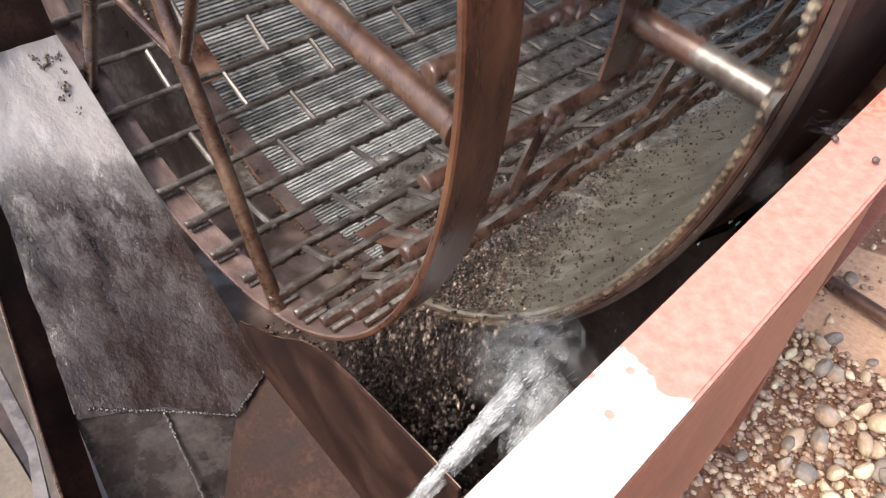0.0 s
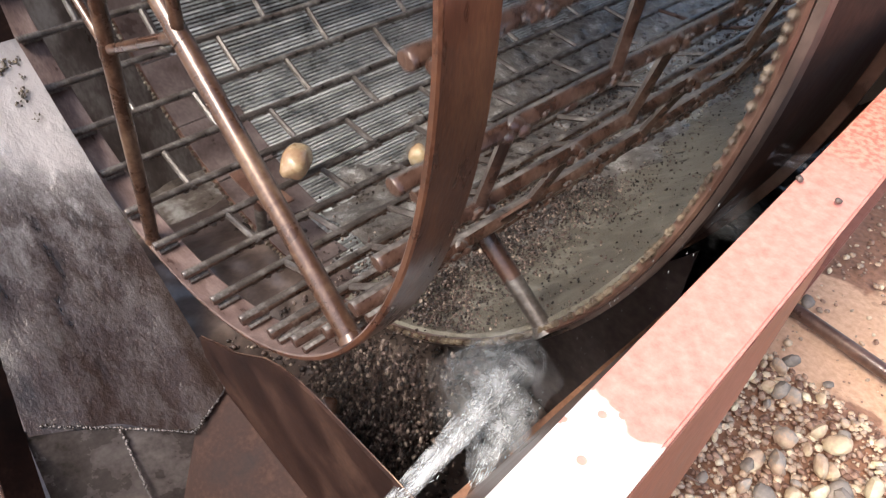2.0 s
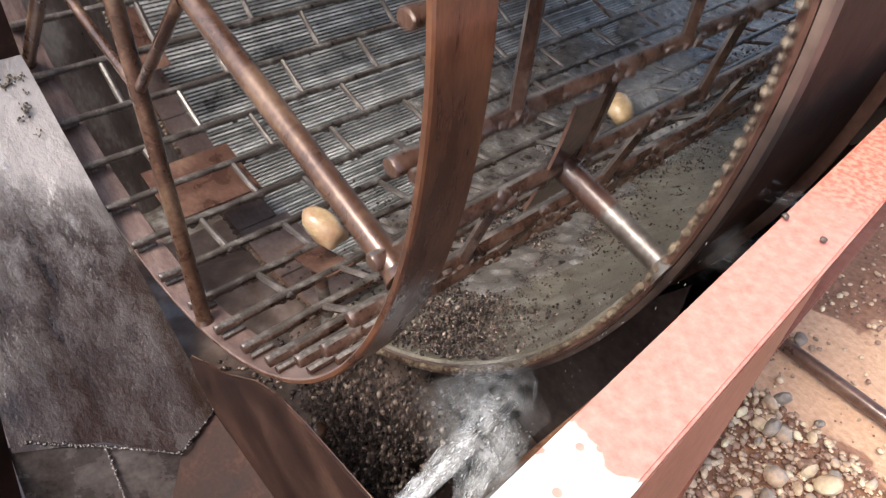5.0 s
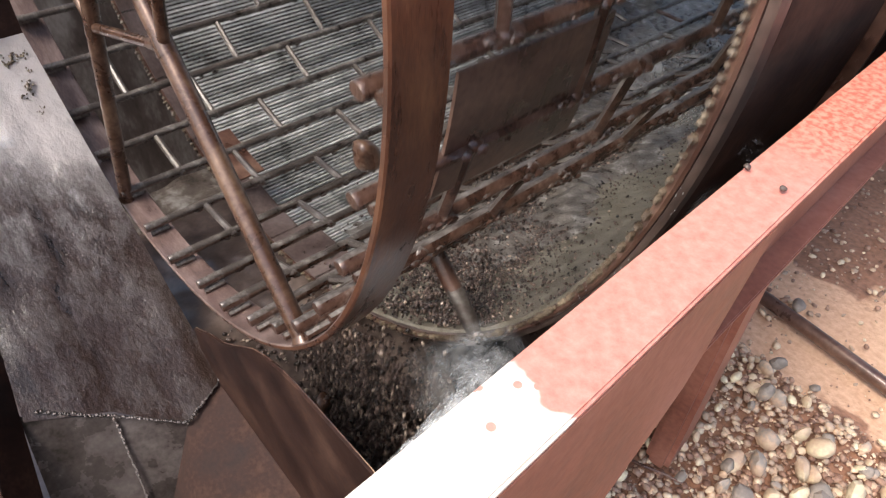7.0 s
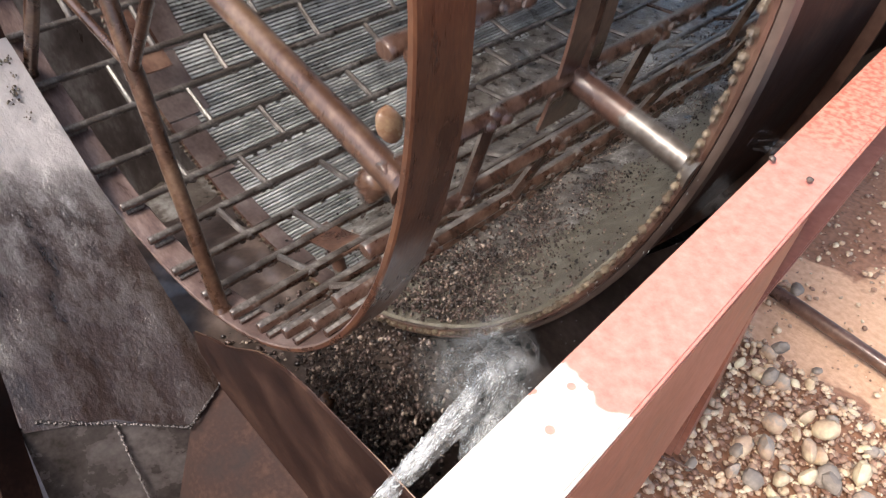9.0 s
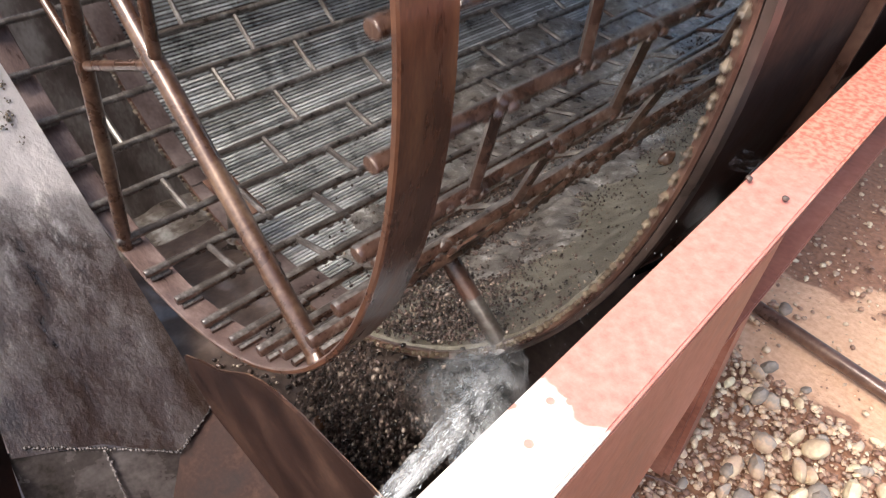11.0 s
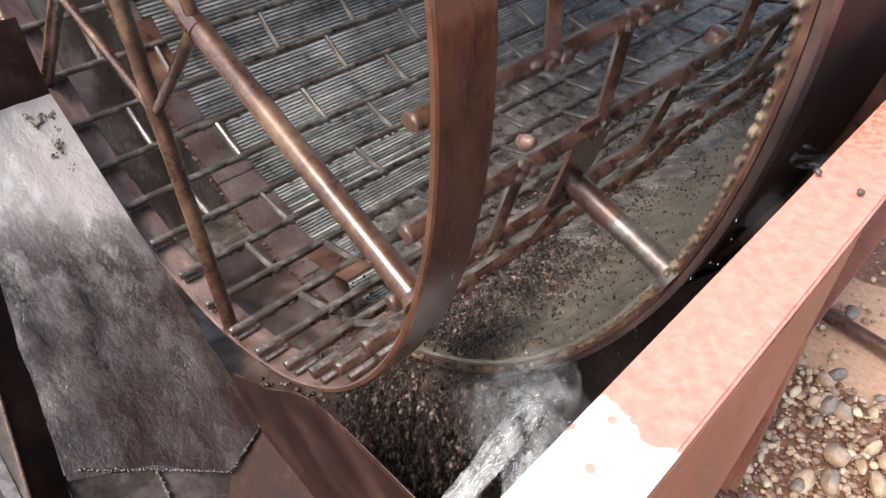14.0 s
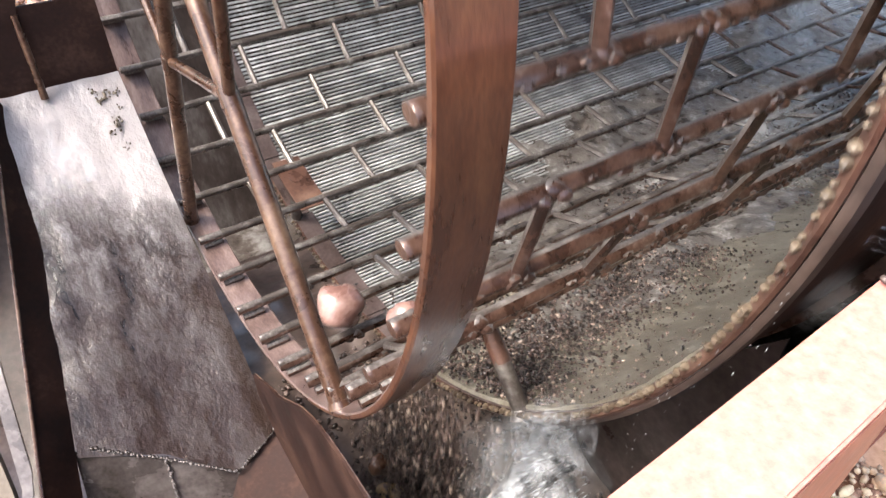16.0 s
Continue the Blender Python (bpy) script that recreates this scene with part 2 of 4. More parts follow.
    far.data_type = "RGBA"
    nt.links.new(soak.outputs[0], far.inputs[0])
    nt.links.new(wet.outputs[0], far.inputs[6])
    nt.links.new(red.outputs[0], far.inputs[7])
    nt.links.new(far.outputs[2], mx.inputs[7])
    nt.links.new(mx.outputs[2], b.inputs["Base Color"])
    ro = nt.nodes.new("ShaderNodeMapRange")
    ro.inputs["To Min"].default_value, ro.inputs["To Max"].default_value = 0.75, 0.38
    nt.links.new(edge.outputs[0], ro.inputs[0])
    nt.links.new(ro.outputs[0], b.inputs["Roughness"])
    bp = nt.nodes.new("ShaderNodeBump")
    bp.inputs["Strength"].default_value, bp.inputs["Distance"].default_value = 0.15, 0.001
    nt.links.new(n2.outputs["Fac"], bp.inputs["Height"])
    nt.links.new(bp.outputs[0], b.inputs["Normal"])
    return m


M_PAINT = beam_paint("red_beam_paint", -0.135)
# darker red for dirty webs, with the rail side's shade mixed into the colour
M_WEB = material("shaded_dirty_red_paint", [(0.25, (0.17, 0.06, 0.04)), (0.5, (0.3, 0.12, 0.08)), (0.8, (0.42, 0.2, 0.14))], 6, 90, (0.4, 0.65), 0, 0.3)
M_PALE = material("pale_silt_concrete", [(0.25, (0.11, 0.086, 0.065)), (0.5, (0.18, 0.145, 0.112)), (0.8, (0.27, 0.23, 0.18))], 6, 90, (0.5, 0.8), 0, 0.4)
M_JET = material("white_water", [(0.2, (0.5, 0.52, 0.53)), (0.5, (0.62, 0.64, 0.65)), (0.8, (0.74, 0.76, 0.77))], 30, 200, (0.5, 0.8), 0, 0.2, spec=0.2)
M_MIST = material("spray_water", [(0.2, (0.25, 0.26, 0.26)), (0.5, (0.45, 0.47, 0.48)), (0.8, (0.7, 0.73, 0.75))], 30, 200, (0.08, 0.25), 0, 0.2)


def chute_mat():
    """Wet grey steel: pale silt and painted sky glare at the head, streaked along the fall, brown scouring lower down.
    """
    m = bpy.data.materials.new("wet_chute_steel")
    m.use_nodes = True
    nt = m.node_tree
    L, N = nt.links.new, nt.nodes.new
    b = nt.nodes["Principled BSDF"]
    co = N("ShaderNodeTexCoord")
    dot = N("ShaderNodeVectorMath")
    dot.operation = "DOT_PRODUCT"
    dot.inputs[1].default_value = (0.79, 0, -0.61)
    L(co.outputs["Object"], dot.inputs[0])
    sep = N("ShaderNodeSeparateXYZ")
    L(co.outputs["Object"], sep.inputs[0])

    def field(a, c, scale, detail):
        comb = N("ShaderNodeCombineXYZ")
        for sock, k, i in ((dot.outputs["Value"], a, 0), (sep.outputs["Y"], c, 1)):
            mu = N("ShaderNodeMath")
            mu.operation = "MULTIPLY"
            mu.inputs[1].default_value = k
            L(sock, mu.inputs[0])
            L(mu.outputs[0], comb.inputs[i])
        n = N("ShaderNodeTexNoise")
        n.inputs["Scale"].default_value, n.inputs["Detail"].default_value, n.inputs["Roughness"].default_value = scale, detail, 0.65
        L(comb.outputs[0], n.inputs["Vector"])
        return n.outputs["Fac"]

    streak, mottle, grain = field(0.5, 4, 3.2, 5), field(0.8, 1.2, 9, 6), field(1, 1, 90, 4)

    def madd(x, k, y):
        n = N("ShaderNodeMath")
        n.operation = "MULTIPLY_ADD"
        n.inputs[1].default_value = k
        L(x, n.inputs[0])
        if isinstance(y, float):
            n.inputs[2].default_value = y
        else:
            L(y, n.inputs[2])
        return n.outputs[0]

    base = madd(streak, 0.45, madd(mottle, 0.45, madd(grain, 0.1, 0.0)))
    ramp = N("ShaderNodeValToRGB")
    el = ramp.color_ramp.elements
    el.new(0.5), el.new(0.6)
    for e, (p, c) in zip(el, ((0.42, (0.03, 0.02, 0.017)), (0.475, (0.09, 0.066, 0.06)), (0.52, (0.18, 0.152, 0.148)), (0.575, (0.42, 0.39, 0.39)))):
        e.position, e.color = p, (*c, 1)
    L(base, ramp.inputs[0])
    # pale head: dry silt, with a blown-out sky reflection painted into the colour
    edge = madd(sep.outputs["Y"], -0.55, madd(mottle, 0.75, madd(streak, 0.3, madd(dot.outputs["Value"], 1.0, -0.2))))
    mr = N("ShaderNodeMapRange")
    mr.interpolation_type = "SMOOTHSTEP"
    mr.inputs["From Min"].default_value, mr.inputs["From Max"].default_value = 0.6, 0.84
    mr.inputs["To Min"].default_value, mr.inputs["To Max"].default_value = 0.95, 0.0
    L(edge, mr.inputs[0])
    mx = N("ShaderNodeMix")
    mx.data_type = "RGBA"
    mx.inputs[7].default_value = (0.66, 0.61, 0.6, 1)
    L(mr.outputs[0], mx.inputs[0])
    # brown scoured streaks lower down
    low = N("ShaderNodeMapRange")
    low.interpolation_type = "SMOOTHSTEP"
    low.inputs["From Min"].default_value, low.inputs["From Max"].default_value, low.inputs["To Max"].default_value = 1.02, 1.5, 0.85
    L(madd(streak, 1.6, madd(mottle, 0.3, madd(dot.outputs["Value"], 0.7, -0.1))), low.inputs[0])
    brown = N("ShaderNodeMix")
    brown.data_type = "RGBA"
    brown.inputs[7].default_value = (0.06, 0.034, 0.024, 1)
    L(low.outputs[0], brown.inputs[0])
    L(ramp.outputs[0], brown.inputs[6])
    L(brown.outputs[2], mx.inputs[6])
    L(mx.outputs[2], b.inputs["Base Color"])
    ro = N("ShaderNodeMapRange")
    ro.inputs["From Min"].default_value, ro.inputs["From Max"].default_value = 0.35, 0.65
    ro.inputs["To Min"].default_value, ro.inputs["To Max"].default_value = 0.1, 0.42
    L(mottle, ro.inputs[0])
    L(ro.outputs[0], b.inputs["Roughness"])
    b.inputs["Coat Weight"].default_value, b.inputs["Coat Roughness"].default_value = 0.75, 0.12
    bp = N("ShaderNodeBump")
    bp.inputs["Strength"].default_value, bp.inputs["Distance"].default_value = 0.7, 0.013
    L(madd(mottle, 1.0, madd(grain, 0.13, 0.0)), bp.inputs["Height"])
    L(bp.outputs[0], b.inputs["Normal"])
    L(bp.outputs[0], b.inputs["Coat Normal"])
    return m


def foam_mat(name, tint, lo, hi, top, scale, flow=None):
    """White water that breaks up into clear gaps, drawn out along its flow."""
    m = bpy.data.materials.new(name)
    m.use_nodes = True
    nt = m.node_tree
    b = nt.nodes["Principled BSDF"]
    b.inputs["Base Color"].default_value, b.inputs["Roughness"].default_value, b.inputs["Specular IOR Level"].default_value = (*tint, 1), 0.9, 0.1
    place = nt.nodes.new("ShaderNodeTexCoord").outputs["Object"]
    if flow:
        way = Vector(flow).normalized()
        dot, draw, sub = (nt.nodes.new("ShaderNodeVectorMath") for _ in range(3))
        dot.operation, draw.operation, sub.operation = "DOT_PRODUCT", "SCALE", "SUBTRACT"
        dot.inputs[1].default_value, draw.inputs[0].default_value = way, way * 0.6
        nt.links.new(place, dot.inputs[0])
        nt.links.new(dot.outputs["Value"], draw.inputs["Scale"])
        nt.links.new(place, sub.inputs[0])
        nt.links.new(draw.outputs[0], sub.inputs[1])
        place = sub.outputs[0]
    n = nt.nodes.new("ShaderNodeTexNoise")
    n.inputs["Scale"].default_value, n.inputs["Detail"].default_value, n.inputs["Roughness"].default_value = scale, 6, 0.62
    nt.links.new(place, n.inputs["Vector"])
    mr = nt.nodes.new("ShaderNodeMapRange")
    mr.interpolation_type = "SMOOTHSTEP"
    mr.inputs["From Min"].default_value, mr.inputs["From Max"].default_value, mr.inputs["To Max"].default_value = lo, hi, top
    nt.links.new(n.outputs["Fac"], mr.inputs[0])
    nt.links.new(mr.outputs[0], b.inputs["Alpha"])
    return m


M_CHUTE = chute_mat()
FLOW_LOW, FLOW_NEAR = (-0.02, 0.42, 0.12), (-0.09, 0.2, 0.1)
M_STREAM = foam_mat("jet_stream_water", (0.8, 0.82, 0.84), 0.33, 0.72, 0.4, 48, FLOW_LOW)
M_FOAM = foam_mat("foaming_water", (0.76, 0.78, 0.8), 0.37, 0.78, 0.36, 34, FLOW_NEAR)
M_SPLASH = foam_mat("splashing_water", (0.7, 0.72, 0.74), 0.4, 0.85, 0.25, 30)
M_VEIL = foam_mat("thin_spray", (0.66, 0.67, 0.68), 0.36, 0.85, 0.13, 14)
M_FAN = foam_mat("rinse_fan_water", (0.78, 0.8, 0.84), 0.4, 0.8, 0.24, 26, (0.79, -0.06, -0.61))
M_SIDE = foam_mat("side_spray_water", (0.72, 0.75, 0.82), 0.45, 0.8, 0.3, 90, (0.09, 0.35, -0.2))
M_POOL = material("murky_pool", [(0.3, (0.04, 0.032, 0.027)), (0.5, (0.075, 0.062, 0.054)), (0.75, (0.2, 0.19, 0.18))], 5, 30, (0.05, 0.2), 0, 0.6, 0.02, coat=0.5)


# ---- mesh helpers ----
def add_box(bm, m, sx, sy, sz, bevel=0.0):
    r = bmesh.ops.create_cube(bm, size=1, matrix=m @ Matrix.Diagonal((sx, sy, sz, 1)))
    if bevel:
        edges = list({e for v in r["verts"] for e in v.link_edges})
        bmesh.ops.bevel(bm, geom=edges, offset=bevel, segments=2, affect="EDGES")


def add_tube(bm, a, b, r0, r1=None, seg=14, cap=True):
    a, b = Vector(a), Vector(b)
    d = b - a
    m = Matrix.Translation((a + b) / 2) @ d.to_track_quat("Z", "Y").to_matrix().to_4x4()
    bmesh.ops.create_cone(bm, cap_ends=cap, segments=seg, radius1=r0, radius2=r0 if r1 is None else r1, depth=d.length, matrix=m)


def at(r, phi, y):
    """Cage space: phi in degrees from the bottom towards +x."""
    p = radians(phi)
    return Vector((r * math.sin(p), y, -r * math.cos(p)))


def add_ring(bm, profile, seg=120, start=0.0, sweep=360.0):
    """A closed profile of (radius, y) swept round the y axis."""
    full = sweep >= 359.9
    n = seg if full else seg + 1
    rows = [[bm.verts.new(at(r, start + sweep * i / seg, y)) for r, y in profile] for i in range(n)]
    k = len(profile)
    for i in range(seg):
        a, b = rows[i], rows[(i + 1) % n]
        for j in range(k):
            bm.faces.new((a[j], a[(j + 1) % k], b[(j + 1) % k], b[j]))
    if not full:
        bm.faces.new(rows[0]), bm.faces.new(rows[-1][::-1])


def add_sheet(bm, outline, thick):
    """A flat or folded plate: outline points, thickened against its normal."""
    pts = [Vector(p) for p in outline]
    n = Vector((0, 0, 0))
    for i, p in enumerate(pts):
        n += p.cross(pts[(i + 1) % len(pts)])
    n.normalize()
    top = [bm.verts.new(p) for p in pts]
    low = [bm.verts.new(p - n * thick) for p in pts]
    bm.faces.new(top), bm.faces.new(low[::-1])
    for i in range(len(pts)):
        j = (i + 1) % len(pts)
        bm.faces.new((top[j], top[i], low[i], low[j]))


def strip(bm, low, high, thick):
    """A bent plate between two lines of points."""
    a, b = [bm.verts.new(p) for p in low], [bm.verts.new(p) for p in high]
    for i in range(len(low) - 1):
        bm.faces.new((a[i], a[i + 1], b[i + 1], b[i]))
    bmesh.ops.solidify(bm, geom=bm.faces[:], thickness=thick)


def add_stone(bm, place, size, rng, flat=0.7, sub=2):
    """A rounded, slightly uneven stone."""
    r = bmesh.ops.create_icosphere(bm, subdivisions=sub, radius=1)
    turn = Euler((rng.uniform(0, 6.3), rng.uniform(0, 6.3), rng.uniform(0, 6.3))).to_matrix()
    sc = Vector((rng.uniform(0.85, 1.25), rng.uniform(0.75, 1.0), flat * rng.uniform(0.8, 1.1))) * size
    off = Vector((rng.uniform(0, 50), rng.uniform(0, 50), rng.uniform(0, 50)))
    for v in r["verts"]:
        k = 1 + 0.28 * noise.noise(v.co * 1.1 + off)
        v.co = turn @ Vector((v.co.x * sc.x, v.co.y * sc.y, v.co.z * sc.z)) * k + place


_b = bmesh.new()
bmesh.ops.create_icosphere(_b, subdivisions=1, radius=1)
STONE_V = np.array([v.co[:] for v in _b.verts])
STONE_F = [[v.index for v in f.verts] for f in _b.faces]
_b.free()


def stones_mesh(name, places, sizes, rng, flat=0.65, lie=False):
    """Many small stones in one mesh."""
    vs, fs = [], []
    for p, s in zip(places, sizes):
        e = Euler((rng.uniform(-0.3, 0.3) if lie else rng.uniform(0, 6.3), rng.uniform(-0.3, 0.3) if lie else rng.uniform(0, 6.3), rng.uniform(0, 6.3)))
        t = np.array(e.to_matrix())
        sc = np.array((rng.uniform(0.8, 1.35), rng.uniform(0.7, 1.0), flat * rng.uniform(0.8, 1.2))) * s
        jit = 1 + 0.16 * np.array([rng.uniform(-1, 1) for _ in range(len(STONE_V))])[:, None]
        k = len(vs)
        vs += ((STONE_V * jit * sc) @ t.T + np.array(p)).tolist()
        fs += [[i + k for i in f] for f in STONE_F]
    me = bpy.data.meshes.new(name)
    me.from_pydata(vs, [], fs)
    me.polygons.foreach_set("use_smooth", [True] * len(fs))
    return me


def mesh_of(name, bm, mat, smooth=True):
    bmesh.ops.recalc_face_normals(bm, faces=bm.faces)
    me = bpy.data.meshes.new(name)
    bm.to_mesh(me)
    bm.free()
    if smooth:
        me.polygons.foreach_set("use_smooth", [True] * len(me.polygons))
        me.set_sharp_from_angle(angle=radians(38))
    if mat:
        me.materials.append(mat)
    return me


def part(name, bm, mat, parent=None, label="", m=None):
    me = bm if isinstance(bm, bpy.types.Mesh) else mesh_of(name, bm, mat)
    ob = new(name, me)
    if parent:
        ob.parent = parent
    if m is not None:
        ob.matrix_basis = m
    return tagged(ob, label)


def thing(name, label, category, m=None, group="", kind=""):
    ob = new(name)
    ob.empty_display_size = 0.1
    if m is not None:
        ob.matrix_basis = m
    return tagged(ob, label, category, group, kind)


def spin(phi):
    """Turn round the drum's axis that carries the bottom to phi."""
    return Matrix.Rotation(-radians(phi), 4, "Y")


# ---- setting: ground, pit, casing ----
GZ = -1.02


def ground():
    bm = bmesh.new()
    hole = (-1.8, 1.2, -1.6, 6.0)
    xs = [-600, -30, -8, hole[0], hole[1], 1.47, 1.75, 2.2, 3.2, 8, 30, 600]
    ys = [-600, -30, -6, hole[2], -0.8, 0.0, 0.5, 1.0, 1.5, 2.2, 3.2, 4.4, hole[3], 30, 600]
    grid = {}
    for i, gx in enumerate(xs):
        for j, gy in enumerate(ys):
            near = 1.47 < gx < 9 and -7 < gy < 9
            grid[i, j] = bm.verts.new((gx, gy, GZ - 0.012 + (0.012 * noise.noise(Vector((gx, gy, 0))) if near else 0)))
    for i in range(len(xs) - 1):
        for j in range(len(ys) - 1):
            if hole[0] <= xs[i] < hole[1] and hole[2] <= ys[j] < hole[3]:
                continue
            bm.faces.new((grid[i, j], grid[i + 1, j], grid[i + 1, j + 1], grid[i, j + 1]))
    g = part("ground", bm, M_CLAY)
    tagged(g, "red clay ground, partly wet, strewn with river gravel", "ground", kind="structure")


ground()


def casing():
    bm = bmesh.new()
    add_sheet(bm, [(1.5, -0.5, -0.2), (1.4, 6, -0.2), (1.12, 6, -1.0), (1.24, -0.5, -1.0)], 0.01)
    add_sheet(bm, [(1.24, -0.5, -1.0), (1.12, 6, -1.0), (1.12, 6, -2.24), (1.24, -0.5, -2.24)], 0.01)
    w = part("wall_east", bm, M_EAST)
    tagged(w, "dark wet steel side wall of the sump below the rail", "casing", kind="structure")
    bm = bmesh.new()
    edge = [(1.22 - 0.1 * k, 0.87, -math.sqrt(1.46 ** 2 - (1.22 - 0.1 * k) ** 2)) for k in range(24)]
    add_sheet(bm, edge + [(-1.08, 0.87, -2.24), (1.22, 0.87, -2.24)], 0.01)
    w = part("wall_north", bm, M_EAST)
    tagged(w, "brown wet steel cross wall of the sump under the drum", "casing", kind="structure")
    bm = bmesh.new()
    add_sheet(bm, [(1.38, 0.56, -0.1), (1.38, 0.93, -0.34), (1.37, 1.4, -0.46), (1.37, 0.8, -0.16)], 0.01)
    w = part("casing_flap", bm, M_PALE)
    tagged(w, "silt-stained tan flap on the casing's inner wall", "steel plate", kind="structure")
    bm = bmesh.new()
    add_sheet(bm, [(-1.75, 0.13, -0.25), (-1.75, 6, -0.25), (-1.3, 6, -2.2), (-1.3, 0.13, -2.2)], 0.012)
    w = part("wall_west", bm, M_CASE)
    tagged(w, "leaning casing wall streaked with wet silt", "casing", kind="structure")
    bm = bmesh.new()
    add_box(bm, pose(-0.4, 3.2, -2.25), 3.9, 9.8, 0.02)
    w = part("sump_floor", bm, M_EAST)
    tagged(w, "dark steel floor of the sump", "sump floor", kind="structure")
    bm = bmesh.new()
    bmesh.ops.create_grid(bm, x_segments=60, y_segments=160, size=0.5, matrix=Matrix.Translation((0.0, 3.9, -1.95)) @ Matrix.Diagonal((2.9, 7.9, 1, 1)))
    for v in bm.verts:
        v.co.z += 0.03 * noise.noise(v.co * 6) + 0.015 * noise.noise(v.co * 17)
    w = part("water", bm, M_POOL)
    tagged(w, "churning murky water in the sump", "water", kind="structure")


casing()


def sump_heap():
    rng = random.Random(77)
    bm = bmesh.new()
    bmesh.ops.create_grid(bm, x_segments=70, y_segments=40, size=0.5, matrix=Matrix.Translation((0.25, 0.42, 0)) @ Matrix.Diagonal((1.85, 0.84, 1, 1)))
    top = lambda px, py: -1.5 - 0.35 * max(0, px - 0.1) - 0.25 * max(0, -0.1 - px) + 0.05 * noise.noise(Vector((px * 3, py * 3, 0)))
    for v in bm.verts:
        v.co.z = top(v.co.x, v.co.y) + 0.012 * noise.noise(v.co * 20)
    ob = part("silt_heap", bm, M_DARK)
    tagged(ob, "wet brown silt heaped in the sump", "silt", kind="stuff")
    pl, sz = [], []
    for _ in range(2600):
        px, py = rng.uniform(0.15, 1.15), rng.uniform(0.05, 0.82)
        k = rng.choice((0.003, 0.004, 0.005, 0.006, 0.008, 0.011))
        pl.append((px, py, top(px, py) + 0.3 * k)), sz.append(k)
    me = stones_mesh("sump_gravel", pl, sz, rng, 0.7, True)
    me.materials.append(M_GRAVEL)
    tagged(new("sump_gravel", me), "wet dark gravel lying in the sump", "gravel", kind="stuff")


# ---- the rotating double trommel ----
R1, RB, R2, Y2, LEN = 1.2, 1.146, 1.398, 0.385, 5.6
BAR_R = 0.0122
DEEP = 0.0135  # half the bars' depth, outwards
trommel = thing("trommel_screen", "rusty rotating trommel with an inner bar cage and outer wedge-wire drum", "trommel screen")


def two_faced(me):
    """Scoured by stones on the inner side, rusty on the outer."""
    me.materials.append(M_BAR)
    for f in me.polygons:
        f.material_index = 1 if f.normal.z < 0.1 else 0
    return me


